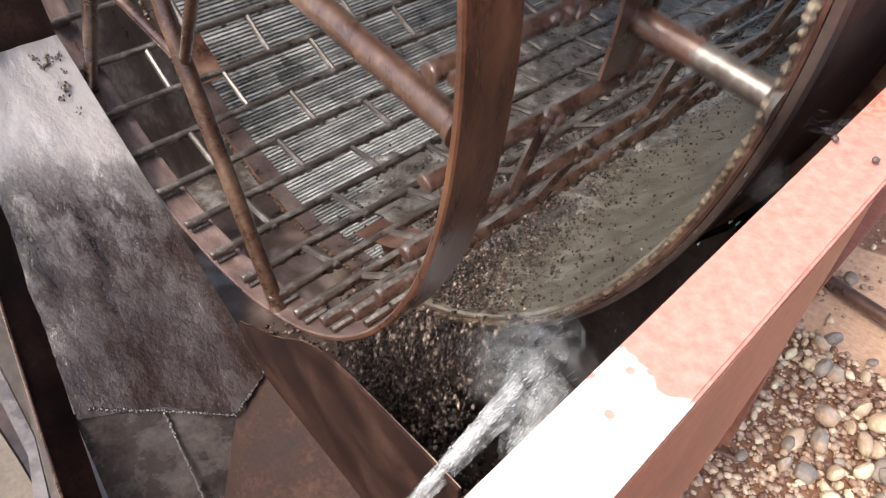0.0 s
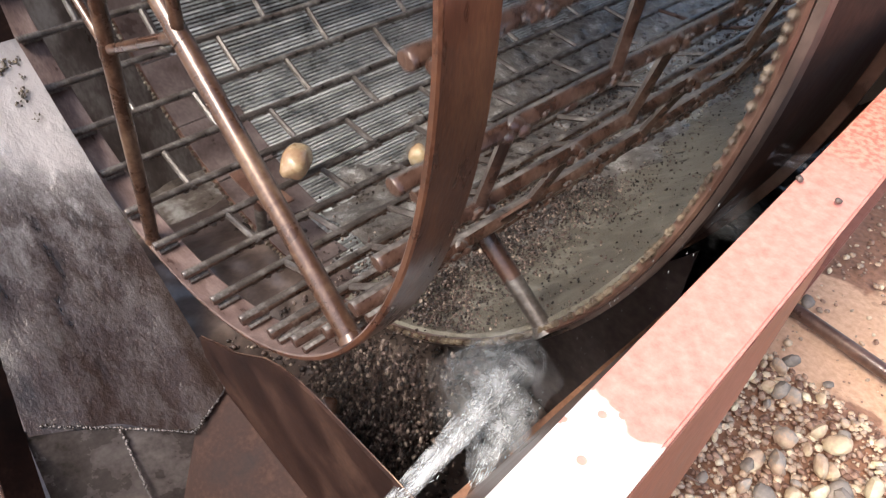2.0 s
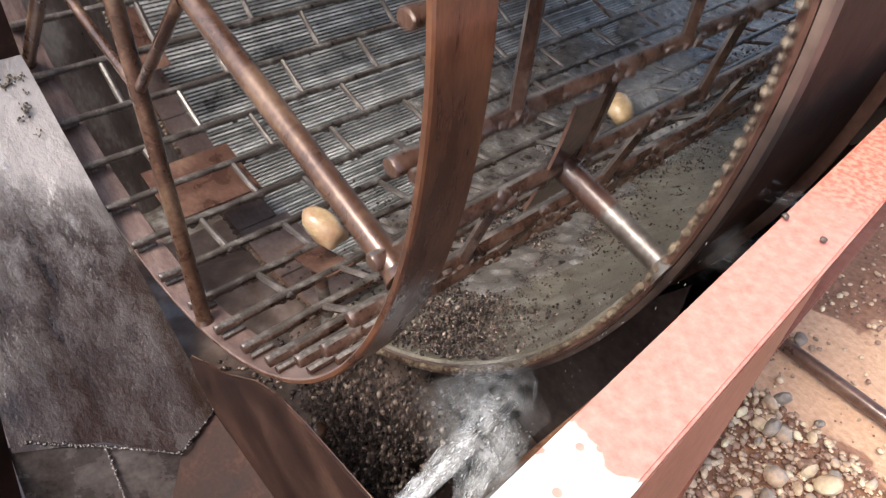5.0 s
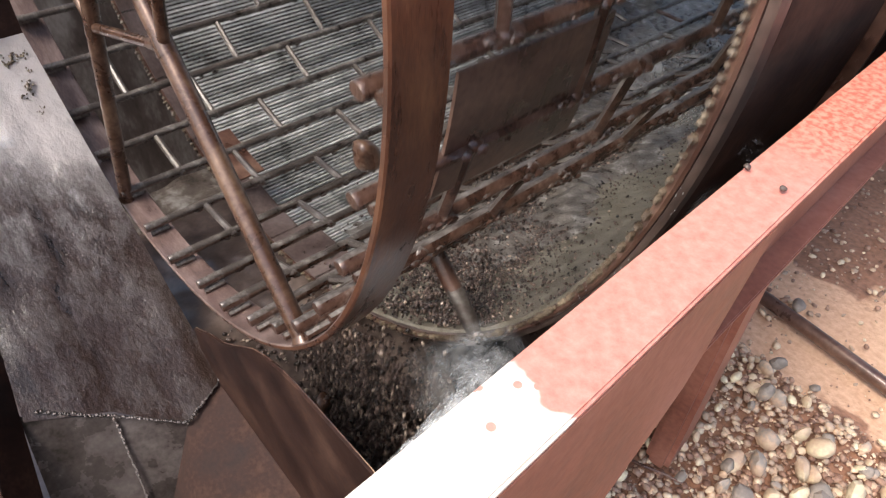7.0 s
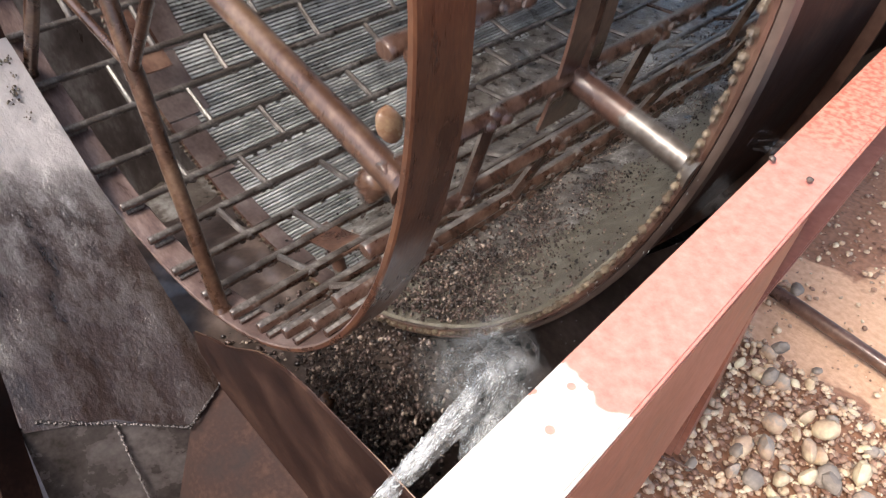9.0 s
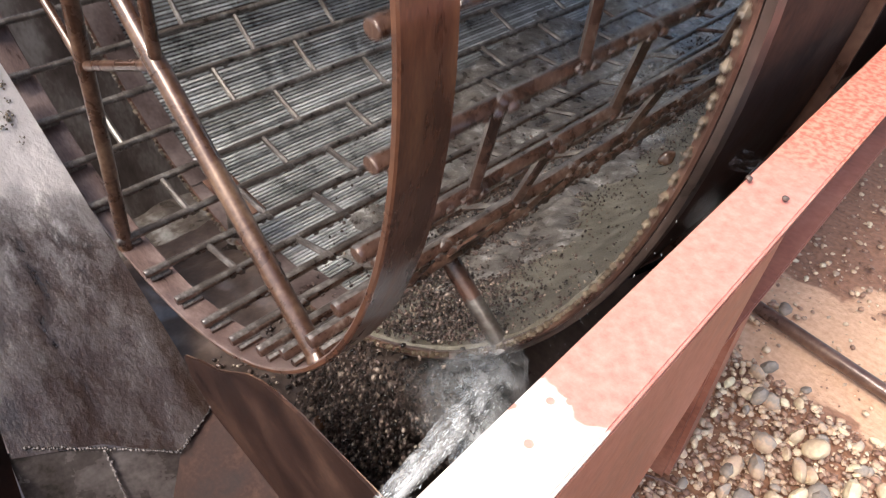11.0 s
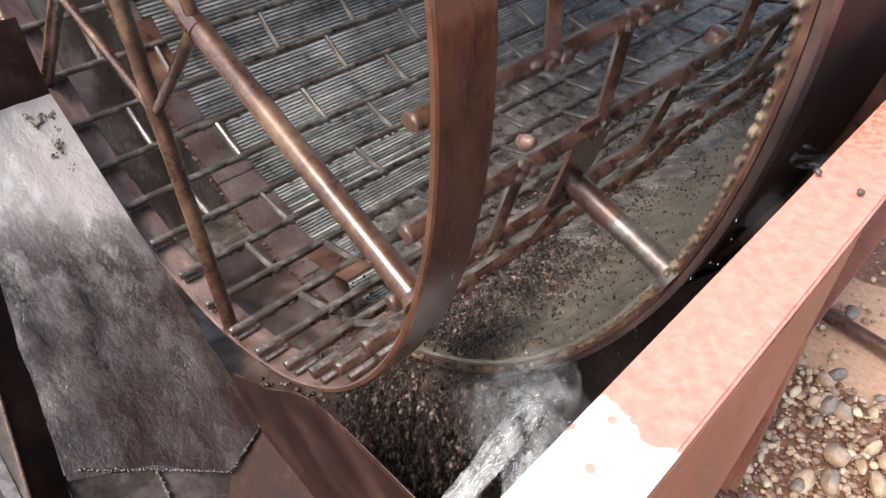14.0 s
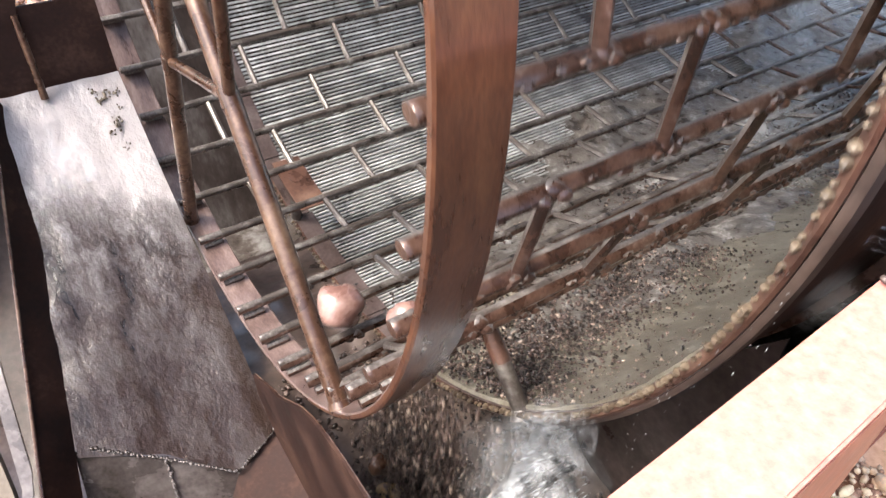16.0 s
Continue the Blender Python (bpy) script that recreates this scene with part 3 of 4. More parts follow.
def trommel_parts():
    rng = random.Random(4)
    # end hoop: flat bar bent to a circle, rounded edges
    bm = bmesh.new()
    add_ring(bm, [(R1 - 0.014, 0.003), (R1 - 0.011, 0.0), (R1 - 0.003, 0.0), (R1, 0.003), (R1, 0.087), (R1 - 0.003, 0.09), (R1 - 0.011, 0.09), (R1 - 0.014, 0.087)], 180)
    hoop = part("hoop", bm, M_HOOP, trommel, "rust-brown flat bar hoop, polished by wear")
    hoop.data.materials.append(M_WORN)
    for f in hoop.data.polygons:
        f.material_index = 1 if f.normal.x * f.center.x + f.normal.z * f.center.z < -0.5 else 0
    # hub and spokes
    bm = bmesh.new()
    add_tube(bm, (0, -0.12, 0), (0, LEN, 0), 0.07, seg=24)
    part("shaft", bm, M_RUST, trommel)
    bm = bmesh.new()
    add_tube(bm, at(0.05, 0, 0.075), at(1.186, 0, 0.021), 0.0215, seg=18)
    add_tube(bm, at(1.172, 0, 0.022), at(1.187, 0, 0.021), 0.0225, 0.027, seg=16)
    add_tube(bm, at(0.5, 0, 0.0525), at(0.54, 0, 0.0505), 0.0225, seg=16)
    spoke = mesh_of("spoke", bm, M_PIPE)
    bm = bmesh.new()
    add_tube(bm, at(0.52, 0, 0.052), at(0.52, 60, 0.052), 0.0135, seg=14)
    brace = mesh_of("brace", bm, M_PIPE)
    bm = bmesh.new()
    add_tube(bm, at(1.15, 0, 0.4), at(1.395, 0, 0.4), 0.021, seg=18)
    add_tube(bm, at(1.375, 0, 0.4), at(1.395, 0, 0.4), 0.023, 0.034, seg=16)
    strut = mesh_of("strut", bm, M_STRUT)
    bm = bmesh.new()
    add_tube(bm, at(1.145, 0, 0.4), at(1.2, 0, 0.4), 0.0235, 0.0225, seg=20)
    add_tube(bm, at(1.2, 0, 0.4), at(1.262, 0, 0.4), 0.0225, 0.0214, seg=20)
    for v in bm.verts:
        v.co += 0.0012 * noise.noise_vector(v.co * 60)
    root = mesh_of("rusty_collar", bm, M_RUST)
    bm = bmesh.new()
    add_ring(bm, [(1.148, 0.35), (1.154, 0.35), (1.154, 0.45), (1.148, 0.45)], 8, -4.5, 12)
    pad = mesh_of("pad_plate", bm, M_RUST)
    for i in range(6):
        m = spin(60 * i)
        part("spoke", spoke, None, trommel, m=m)
        part("brace", brace, None, trommel, m=m)
        part("strut", strut, None, trommel, "scoured pipe strut between cage and drum", m=m)
        part("rusty_collar", root, None, trommel, "rust-crusted root of the strut", m=m)
        part("pad_plate", pad, None, trommel, m=m)
    bm = bmesh.new()
    add_ring(bm, [(1.148, 0.15), (1.154, 0.15), (1.154, 0.47), (1.148, 0.47)], 10, 26, 12)
    part("patch_plate", bm, M_RUST, trommel, "dark rusty patch plate welded on the cage")
    # longitudinal bars: deeper than wide, mushroomed at the front end, with weld nubs along the outside
    def bar_mesh(seed):
        rg = random.Random(seed)
        bm = bmesh.new()
        prof = []
        for i in range(71):
            y = (LEN - 0.1) * (i / 70) ** 1.6
            if i < 6:
                y = (0.0, 0.0015, 0.011, 0.022, 0.034, 0.048)[i]
            swell = (0.9, 1.0, 1.05, 1.05, 1.03, 1.0)[i] if i < 6 else 1.0
            ring = []
            for j in range(10):
                a = j * math.tau / 10
                k = swell * (1 + 0.13 * noise.noise(Vector((y * 26 + seed * 9, math.cos(a), math.sin(a)))))
                out = DEEP * 1.35 if math.sin(a) < 0 else BAR_R
                ring.append(bm.verts.new((BAR_R * k * math.cos(a), y, -RB + out * k * math.sin(a))))
            prof.append(ring)
        for p, q in zip(prof, prof[1:]):
            for j in range(10):
                bm.faces.new((p[j], p[(j + 1) % 10], q[(j + 1) % 10], q[j]))
        bm.faces.new(prof[0])
        add_tube(bm, (0.0, 0.012, -RB - 0.03), (0.0, 0.075, -RB - 0.03), 0.0095, seg=8)
        y = 0.13
        while y < 3.2:
            r = rg.uniform(0.004, 0.0075)
            bmesh.ops.create_icosphere(bm, subdivisions=1, radius=r, matrix=Matrix.Translation((rg.choice((-1, 1)) * rg.uniform(0.002, 0.009), y, -RB - DEEP * 1.2)) @ Matrix.Diagonal((0.9, rg.uniform(1.2, 2.6), 1.1, 1)))
            y += rg.uniform(0.035, 0.1)
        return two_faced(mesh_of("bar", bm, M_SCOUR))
    bars = [bar_mesh(k) for k in range(4)]
    for i in range(40):
        part("bar", bars[i * 7 % 4], None, trommel, m=spin(3.4 + 9 * i) @ Matrix.Translation((0, rng.uniform(-0.008, 0.008), 0)))
    # cross ties in running bond
    bm = bmesh.new()
    add_tube(bm, at(RB + 0.004, 0, 0), at(RB + 0.004, 9, 0), 0.0112, seg=8)
    for e in (0, 9):
        bmesh.ops.create_icosphere(bm, subdivisions=2, radius=0.0158, matrix=Matrix.Translation(at(RB + 0.005, e, 0.004)) @ Matrix.Diagonal((0.95, 1.3, 0.95, 1)))
        bmesh.ops.create_icosphere(bm, subdivisions=1, radius=0.0095, matrix=Matrix.Translation(at(RB + 0.02, e, 0.012)) @ Matrix.Diagonal((1, 1.5, 1, 1)))
        bmesh.ops.create_icosphere(bm, subdivisions=1, radius=0.008, matrix=Matrix.Translation(at(RB + 0.018, e, -0.018)) @ Matrix.Diagonal((1, 1.5, 1, 1)))
    for v in bm.verts:
        v.co += 0.0022 * noise.noise_vector(v.co * 70)
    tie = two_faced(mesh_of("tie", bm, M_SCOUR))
    rest = bmesh.new()
    for i in range(40):
        y = 0.225 + (0.205 if i % 2 else 0)
        while y < LEN - 0.3:
            yy = y + rng.uniform(-0.022, 0.022)
            m = spin(3.4 + 9 * i) @ Matrix.Translation((0, yy, 0))
            if yy < 2.6:
                part("tie", tie, None, trommel, m=m)
            else:
                a, b = m @ at(RB, 0, 0), m @ at(RB, 9, 0)
                add_tube(rest, a, b, 0.0095, seg=6)
            y += 0.41
    far = part("tie_lattice", rest, M_BAR, trommel)
    tagged(far, kind="stuff")
    # outer drum: wedge wires along the axis on hoops
    n = 516
    vs, fs = [], []
    for i in range(n):
        p0 = 360 * i / n
        for y in (Y2 + 0.012, LEN):
            for r, d in ((R2 - 0.012, -0.3), (R2 - 0.012, 0.3), (R2 + 0.002, 0.1), (R2 + 0.002, -0.1)):
                vs.append(at(r, p0 + d * 0.64, y)[:])
        k = 8 * i
        fs += [[k + a for a in f] for f in ((0, 1, 5, 4), (1, 2, 6, 5), (2, 3, 7, 6), (3, 0, 4, 7), (0, 3, 2, 1), (4, 5, 6, 7))]
    me = bpy.data.meshes.new("wedge_wire")
    me.from_pydata(vs, [], fs)
    me.materials.append(M_WIRE)
    tagged(part("wedge_wire", me, None, trommel, "fine parallel grey wedge-wire screen"), kind="stuff")
    bm = bmesh.new()
    add_ring(bm, [(R2 + 0.005, 0), (R2 + 0.03, 0), (R2 + 0.03, 0.012), (R2 + 0.005, 0.012)], 96)
    hoop = mesh_of("backing_hoop", bm, M_RUST)
    for i in range(13):
        part("backing_hoop", hoop, None, trommel, m=Matrix.Translation((0, 0.8 + 0.38 * i, 0)))
    # rim of the drum with its row of wire ends
    bm = bmesh.new()
    add_ring(bm, [(R2 - 0.0185, Y2), (R2 - 0.006, Y2 - 0.004), (R2 - 0.001, Y2), (R2 - 0.001, Y2 + 0.012), (R2 - 0.0185, Y2 + 0.012)], 180)
    band = bmesh.new()
    add_ring(band, [(R2 + 0.0, Y2 + 0.004), (R2 + 0.006, Y2 + 0.006), (R2 + 0.011, Y2 + 0.012), (R2 + 0.011, Y2 + 0.04), (R2 + 0.006, Y2 + 0.04)], 150)
    part("outer_band", band, M_DARK, trommel, "dark brown band round the drum's end")
    band = bmesh.new()
    add_ring(band, [(R2 + 0.003, Y2 + 0.052), (R2 + 0.007, Y2 + 0.052), (R2 + 0.007, Y2 + 1.6), (R2 + 0.003, Y2 + 1.6)], 150)
    part("outer_sleeve", band, M_BROWN, trommel, "dark wet sleeve behind the band")
    rim = part("rim", bm, M_RUST, trommel, "rusty drum rim crusted with silt")
    bm = bmesh.new()
    for i in range(500):
        p = 360 * i / 500 + rng.uniform(-0.3, 0.3)
        s = rng.uniform(0.6, 1.25)
        bmesh.ops.create_icosphere(bm, subdivisions=1, radius=0.0076, matrix=Matrix.Translation(at(R2 - 0.0165, p, Y2 - 0.004 + rng.uniform(-0.003, 0.003))) @ pose(0, 0, 0, 0, -p, 0) @ Matrix.Diagonal((0.8 * s, 1.3 * s, s, 1)))
    tagged(part("weld_bead", bm, M_SILT, rim, "row of weld beads and wire ends"), kind="stuff")
    # liner plates where the screen starts, of uneven depth
    for i in range(30):
        p = 12 * i
        d = 0.075 + 0.2 * math.exp(-((p - 158) / 26) ** 2) + 0.13 * math.exp(-((p - 40) / 30) ** 2) + 0.1 * math.exp(-((p - 320) / 24) ** 2) + rng.uniform(-0.014, 0.014)
        lift = rng.uniform(0, 0.003)
        bm = bmesh.new()
        add_ring(bm, [(R2 - 0.019 - lift, Y2 + 0.008), (R2 - 0.013, Y2 + 0.008), (R2 - 0.013, Y2 + d), (R2 - 0.019 - lift, Y2 + d)], 5, p + 0.12, 11.76)
        part("liner_plate", bm, M_LINER, trommel)


trommel_parts()


# ---- slurry, gravel ----
def slurry():
    bm = bmesh.new()
    rows = []
    ns, nl = 90, 110
    for i in range(ns + 1):
        p = 14 + 84 * i / ns
        row = []
        for j in range(nl + 1):
            y = Y2 + 0.014 + 4.2 * (j / nl) ** 1.4
            row.append(bm.verts.new(at(R2 - (0.028 - 0.02 * min(1, max(0, (p - 66) / 20)) if j else 0.018) - 0.003 * noise.noise(Vector((p * 0.3, y * 5, 1))) - 0.002 * noise.noise(Vector((p, y * 14, 2))), p, y)))
        rows.append(row)
    for a, b in zip(rows, rows[1:]):
        for j in range(nl):
            bm.faces.new((a[j], a[j + 1], b[j + 1], b[j]))
    ob = part("slurry", bm, M_SLURRY)
    tagged(ob, "thin grey-green slurry film running down inside the drum", "slurry", kind="stuff")


slurry()

GRAVEL = []


def churn():
    """Grey slurry thrown about deeper in the drum, heaped and bubbly, in stretches that rock."""
    for k, (y0, y1) in enumerate(((0.62, 1.35), (1.3, 2.1), (2.05, 3.0), (2.95, 4.4))):
        bm = bmesh.new()
        rows = []
        nu, nv = 110, 60
        for i in range(nu + 1):
            p = -34 + 84 * i / nu
            row = []
            for j in range(nv + 1):
                y = y0 + (y1 - y0) * j / nv
                low = -2 - 21 * min(1, max(0, (y - 0.95) / 0.9))
                high = 20 + 16 * math.exp(-(y - 0.6) / 0.7)
                n1, n2 = noise.noise(Vector((p * 0.12, y * 4, 5))), noise.noise(Vector((p * 0.7, y * 22, 9)))
                n3 = noise.noise(Vector((p * 1.6, y * 55, 2)))
                inside = min(1, (p - low) / 7 + n1, (high - p) / 9 + n1, (y - 0.62) / 0.25 + n1)
                depth = 0.02 + 0.03 * inside + (0.016 * n1 + 0.014 * n2 + 0.006 * n3 if inside > -1 else 0)
                row.append(bm.verts.new(at(R2 - max(depth, 0.002), p, y)))
            rows.append(row)
        for a, b in zip(rows, rows[1:]):
            for j in range(nv):
                bm.faces.new((a[j], a[j + 1], b[j + 1], b[j]))
        ob = part("churning_slurry", bm, M_CHURN)
        tagged(ob, "grey bubbling slurry and grit churning in the drum", "slurry", "slurry in the drum", "stuff")
        GRAVEL.append((ob, 12 + k))


churn()


def specks():
    rng = random.Random(31)
    pl, sz = [], []
    for _ in range(1100):
        y = Y2 + 0.02 + 2.2 * rng.random() ** 1.6
        pl.append(at(R2 - 0.031, rng.uniform(20, 62), y)), sz.append(rng.choice((0.001, 0.0013, 0.0016, 0.002, 0.003)))
    me = stones_mesh("drum_grit", pl, sz, rng)
    me.materials.append(M_GRAVEL)
    tagged(new("drum_grit", me), "scattered grit on the slurry film", "grit", kind="stuff")


specks()


def gravel_beds():
    """Gravel between cage and drum, in patches that ride up and slip back."""
    rng = random.Random(11)
    for i in range(10):
        y0, y1 = Y2 + 0.02 + 0.3 * i ** 1.12, Y2 + 0.02 + 0.3 * (i + 1) ** 1.12
        pl, sz = [], []
        for _ in range(3000 if i < 3 else 1300):
            y = rng.uniform(y0, y1)
            mid = 15 + 19 * math.exp(-(y - 0.4) / 0.75)
            way = rng.random()
            p = mid + (abs(rng.gauss(0, 5.0)) if way < 0.3 else 22 * rng.random() ** 2 if way < 0.37 else -abs(rng.gauss(0, 11)))
            s = rng.choice((0.0024, 0.003, 0.004, 0.005, 0.0065, 0.008)) * (0.7 if way < 0.37 else 1.0)
            heap = 0.05 * math.exp(-((p - mid + 8) / 9) ** 2)
            pl.append(at(R2 - 0.032 - rng.uniform(0, 1) * heap, p, y)), sz.append(s)
        me = stones_mesh("gravel_bed", pl, sz, rng)
        me.materials.append(M_GRAVEL)
        ob = tagged(new("gravel_bed", me), "wet brown gravel tumbling in the drum", "gravel", "gravel in the drum", "stuff")
        GRAVEL.append((ob, i))


gravel_beds()

FALLING = []


def falling_gravel():
    """Gravel spilling over the rim towards the sump, in loose showers."""
    rng = random.Random(23)
    for i in range(8):
        pl, sz = [], []
        for _ in range(820):
            p = max(15.0, rng.gauss(29, 8))
            drop = rng.uniform(0, 1) ** 1.1 * 0.55
            a = at(R2 - 0.03, p, Y2 - 0.01 - 0.28 * drop ** 0.7 - rng.uniform(0, 0.06))
            pl.append(a + Vector((rng.gauss(0, 0.02), rng.gauss(0, 0.02), -drop))), sz.append(rng.choice((0.0024, 0.003, 0.004, 0.0055, 0.0075, 0.0095)))
        me = stones_mesh("falling_gravel", pl, sz, rng)
        me.materials.append(M_GRAVEL)
        ob = tagged(new("falling_gravel", me), "loose wet gravel spilling over the drum rim", "gravel", "gravel spilling from the drum", "stuff")
        FALLING.append((ob, i))


falling_gravel()
sump_heap()


# ---- oversize chute at the open end ----
def chute():
    th = thing("discharge_chute", "wet steel discharge chute below the cage's open end", "chute")
    bm = bmesh.new()
    top, low = (-0.742, -0.738), (0.278, -1.53)
    ni, nj = 60, 36
    rows = []
    for i in range(ni + 1):
        u = i / ni
        row = []
        for j in range(nj + 1):
            v = j / nj
            yl = -0.375 - 0.16 * u
            y = -0.012 + (yl + 0.012) * v
            u2 = u * (1 - 0.13 * max(0, (v - 0.3) / 0.7) + 0.06 * (1 - abs(v - 0.3) / 0.3 if v < 0.6 else 0))
            px, pz = top[0] + (low[0] - top[0]) * u2, top[1] + (low[1] - top[1]) * u2
            h = 0.006 * math.sin(v * 9.0 + 0.6) * u + 0.006 * noise.noise(Vector((u * 7, v * 5, 0))) + 0.002 * noise.noise(Vector((u * 40, v * 20, 4)))
            row.append(bm.verts.new((px + 0.6 * h, y, pz + 0.8 * h)))
        rows.append(row)
    for a, b in zip(rows, rows[1:]):
        for j in range(nj):
            bm.faces.new((a[j], b[j], b[j + 1], a[j + 1]))
    bmesh.ops.solidify(bm, geom=bm.faces[:], thickness=0.008)
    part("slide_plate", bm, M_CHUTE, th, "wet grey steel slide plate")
    rng = random.Random(3)
    for cu, cy, k in ((0.055, -0.075, 0.012), (0.07, -0.1, 0.014), (0.04, -0.11, 0.01), (0.13, -0.075, 0.011), (0.15, -0.09, 0.014), (0.165, -0.105, 0.01), (0.1, -0.05, 0.008), (0.2, -0.07, 0.006), (0.21, -0.085, 0.005), (0.06, -0.04, 0.01)):
        bm = bmesh.new()
        for _ in range(7):
            add_stone(bm, Vector((rng.gauss(0, k * 0.7), rng.gauss(0, k * 0.7), rng.uniform(0, k * 0.2))), k * rng.uniform(0.3, 0.6), rng, 0.5, 2)
        px, pz = top[0] + (low[0] - top[0]) * cu, top[1] + (low[1] - top[1]) * cu
        ob = part("mud_clump", bm, M_SILT, m=pose(px + 0.004, cy, pz + 0.005, 0, 38, 0))
        tagged(ob, "dark clump of mud stuck on the chute's head", "mud", "mud on the chute")
    # end wall at the head and the side wall away from the cage
    bm = bmesh.new()
    add_box(bm, pose(-0.765, -0.4, -0.62), 0.012, 0.78, 0.27, 0.002)
    part("head_plate", bm, M_BROWN, th, "rust-brown head plate")
    lean = [(-0.72, -0.385, -0.695), (-0.406, -0.47, -0.936), (0.141, -0.618, -1.354), (0.6, -0.74, -1.72)]
    foot = [(-0.72, -0.362, -0.775), (-0.333, -0.418, -1.06), (0.123, -0.535, -1.41), (0.55, -0.66, -1.85)]
    outer = [(-0.66, -0.52, -0.75), (-0.32, -0.594, -1.015), (0.157, -0.64, -1.379), (0.62, -0.8, -1.75)]
    bm = bmesh.new()
    strip(bm, foot, lean, 0.006)
    part("side_plate", bm, M_BROWN, th, "dark rust-brown side plate")
    bm = bmesh.new()
    strip(bm, lean, outer, 0.006)
    part("side_flange", bm, M_DARK, th)
    bm = bmesh.new()
    for k in (0, 1, 2):
        add_tube(bm, lean[k], lean[k + 1], 0.005, seg=8)
    part("edge_rod", bm, M_PIPE, th, "bright worn edge")
    led = thing("outer_ledge", "wet grey ledge plate beside the chute on pale silt", "ledge")
    bm = bmesh.new()
    add_sheet(bm, [(0.6, -0.9, -1.8), (0.64, -0.82, -1.78), (0.157, -0.645, -1.389), (-0.32, -0.6, -1.025), (-0.66, -0.53, -0.76), (-0.66, -0.58, -0.755), (-0.345, -0.63, -1.0), (0.184, -0.68, -1.41)], 0.02)
    part("strip", bm, M_PLATE, led)
    bm = bmesh.new()
    add_sheet(bm, [(-0.70, -0.64, -0.64), (-0.20, -0.70, -0.93), (-0.25, -0.575, -0.945), (-0.65, -0.40, -0.65)], 0.05)
    part("block", bm, M_DARK, led)
    bm = bmesh.new()
    add_sheet(bm, [(-0.7, -1.6, -0.9), (0.9, -1.6, -1.9), (0.7, -0.72, -1.85), (0.147, -0.71, -1.44), (-0.261, -0.72, -1.13), (-0.7, -0.66, -0.8)], 0.05)
    part("silt_slope", bm, M_PALE, led, "pale beige silt-covered slope")
    bm = bmesh.new()
    add_tube(bm, (-0.745, -0.243, -0.50), (-0.725, -0.246, -0.64), 0.011, seg=12)
    add_tube(bm, (-0.725, -0.246, -0.64), (-0.70, -0.25, -0.755), 0.011, 0.012, seg=12)
    ob = part("rinse_pipe", bm, M_PIPE)
    tagged(ob, "thin rusty rinse pipe over the chute's head", "pipe")
    bm = bmesh.new()
    add_sheet(bm, [(-0.8, -0.7, -0.49), (-0.8, -0.245, -0.53), (-0.8, -0.218, -0.45), (-0.8, -0.148, -0.395), (-0.8, -0.06, -0.29), (-0.8, -0.7, -0.2)], -0.05)
    ob = part("hopper_corner", bm, M_BROWN)
    tagged(ob, "dark rusty steel corner of a hopper over the chute's head", "steel plate")
    # lower lip
    bm = bmesh.new()
    add_sheet(bm, [(0.262, -0.014, -1.545), (0.335, -0.162, -1.575), (0.226, -0.332, -1.5), (0.13, -0.54, -1.42), (0.35, -0.62, -1.95), (0.5, -0.3, -2.0), (0.42, -0.16, -1.9)], 0.01)
    part("lower_plate", bm, M_PLATE, th)
    bm = bmesh.new()
    add_sheet(bm, [(0.27, -0.016, -1.55), (0.34, -0.165, -1.58), (0.46, -0.36, -1.86), (1.1, -0.5, -2.05), (1.3, -0.016, -1.66)], 0.01)
    part("floor_plate", bm, M_BROWN, th, "rust-brown chute floor")
    # weld beads along the lower edge
    bm = bmesh.new()
    for a, b in (((0.278, -0.012, -1.532), (0.345, -0.162, -1.562)), ((0.345, -0.162, -1.562), (0.237, -0.33, -1.487)), ((0.237, -0.33, -1.487), (0.14, -0.5, -1.415)), ((0.237, -0.33, -1.487), (0.4, -0.36, -1.8))):
        a, b = Vector(a), Vector(b)
        n = int((b - a).length / 0.006)
        for i in range(n):
            j = Vector((rng.gauss(0, 0.0015), rng.gauss(0, 0.0015), rng.gauss(0, 0.0015)))
            bmesh.ops.create_icosphere(bm, subdivisions=1, radius=0.0055 * rng.uniform(0.6, 1.3), matrix=Matrix.Translation(a.lerp(b, i / n) + j))
    tagged(part("weld_seam", bm, M_PLATE, th), kind="stuff")


chute()


def divider():
    bm = bmesh.new()
    edge = [(0.19, -1.36), (0.255, -1.318), (0.31, -1.275), (0.37, -1.238), (0.43, -1.208), (0.49, -1.16), (0.56, -1.1), (0.64, -1.032), (0.71, -0.992), (0.78, -0.965), (0.854, -0.95), (0.977, -0.943), (1.125, -0.935), (1.22, -0.937)]
    add_sheet(bm, [(px, -0.012, pz) for px, pz in edge] + [(1.22, -0.012, -2.2), (0.19, -0.012, -2.2)], 0.008)
    ob = part("divider_plate", bm, M_BROWN)
    bm = bmesh.new()
    for p, q in zip(edge, edge[1:]):
        add_tube(bm, (p[0], -0.012, p[1] + 0.001), (q[0], -0.012, q[1] + 0.001), 0.0017, seg=8)
    part("cut_edge", bm, M_PIPE, ob, "bright cut edge")
    tagged(ob, "dark rust-brown steel divider plate with a trimmed top edge", "steel plate", kind="structure")


divider()


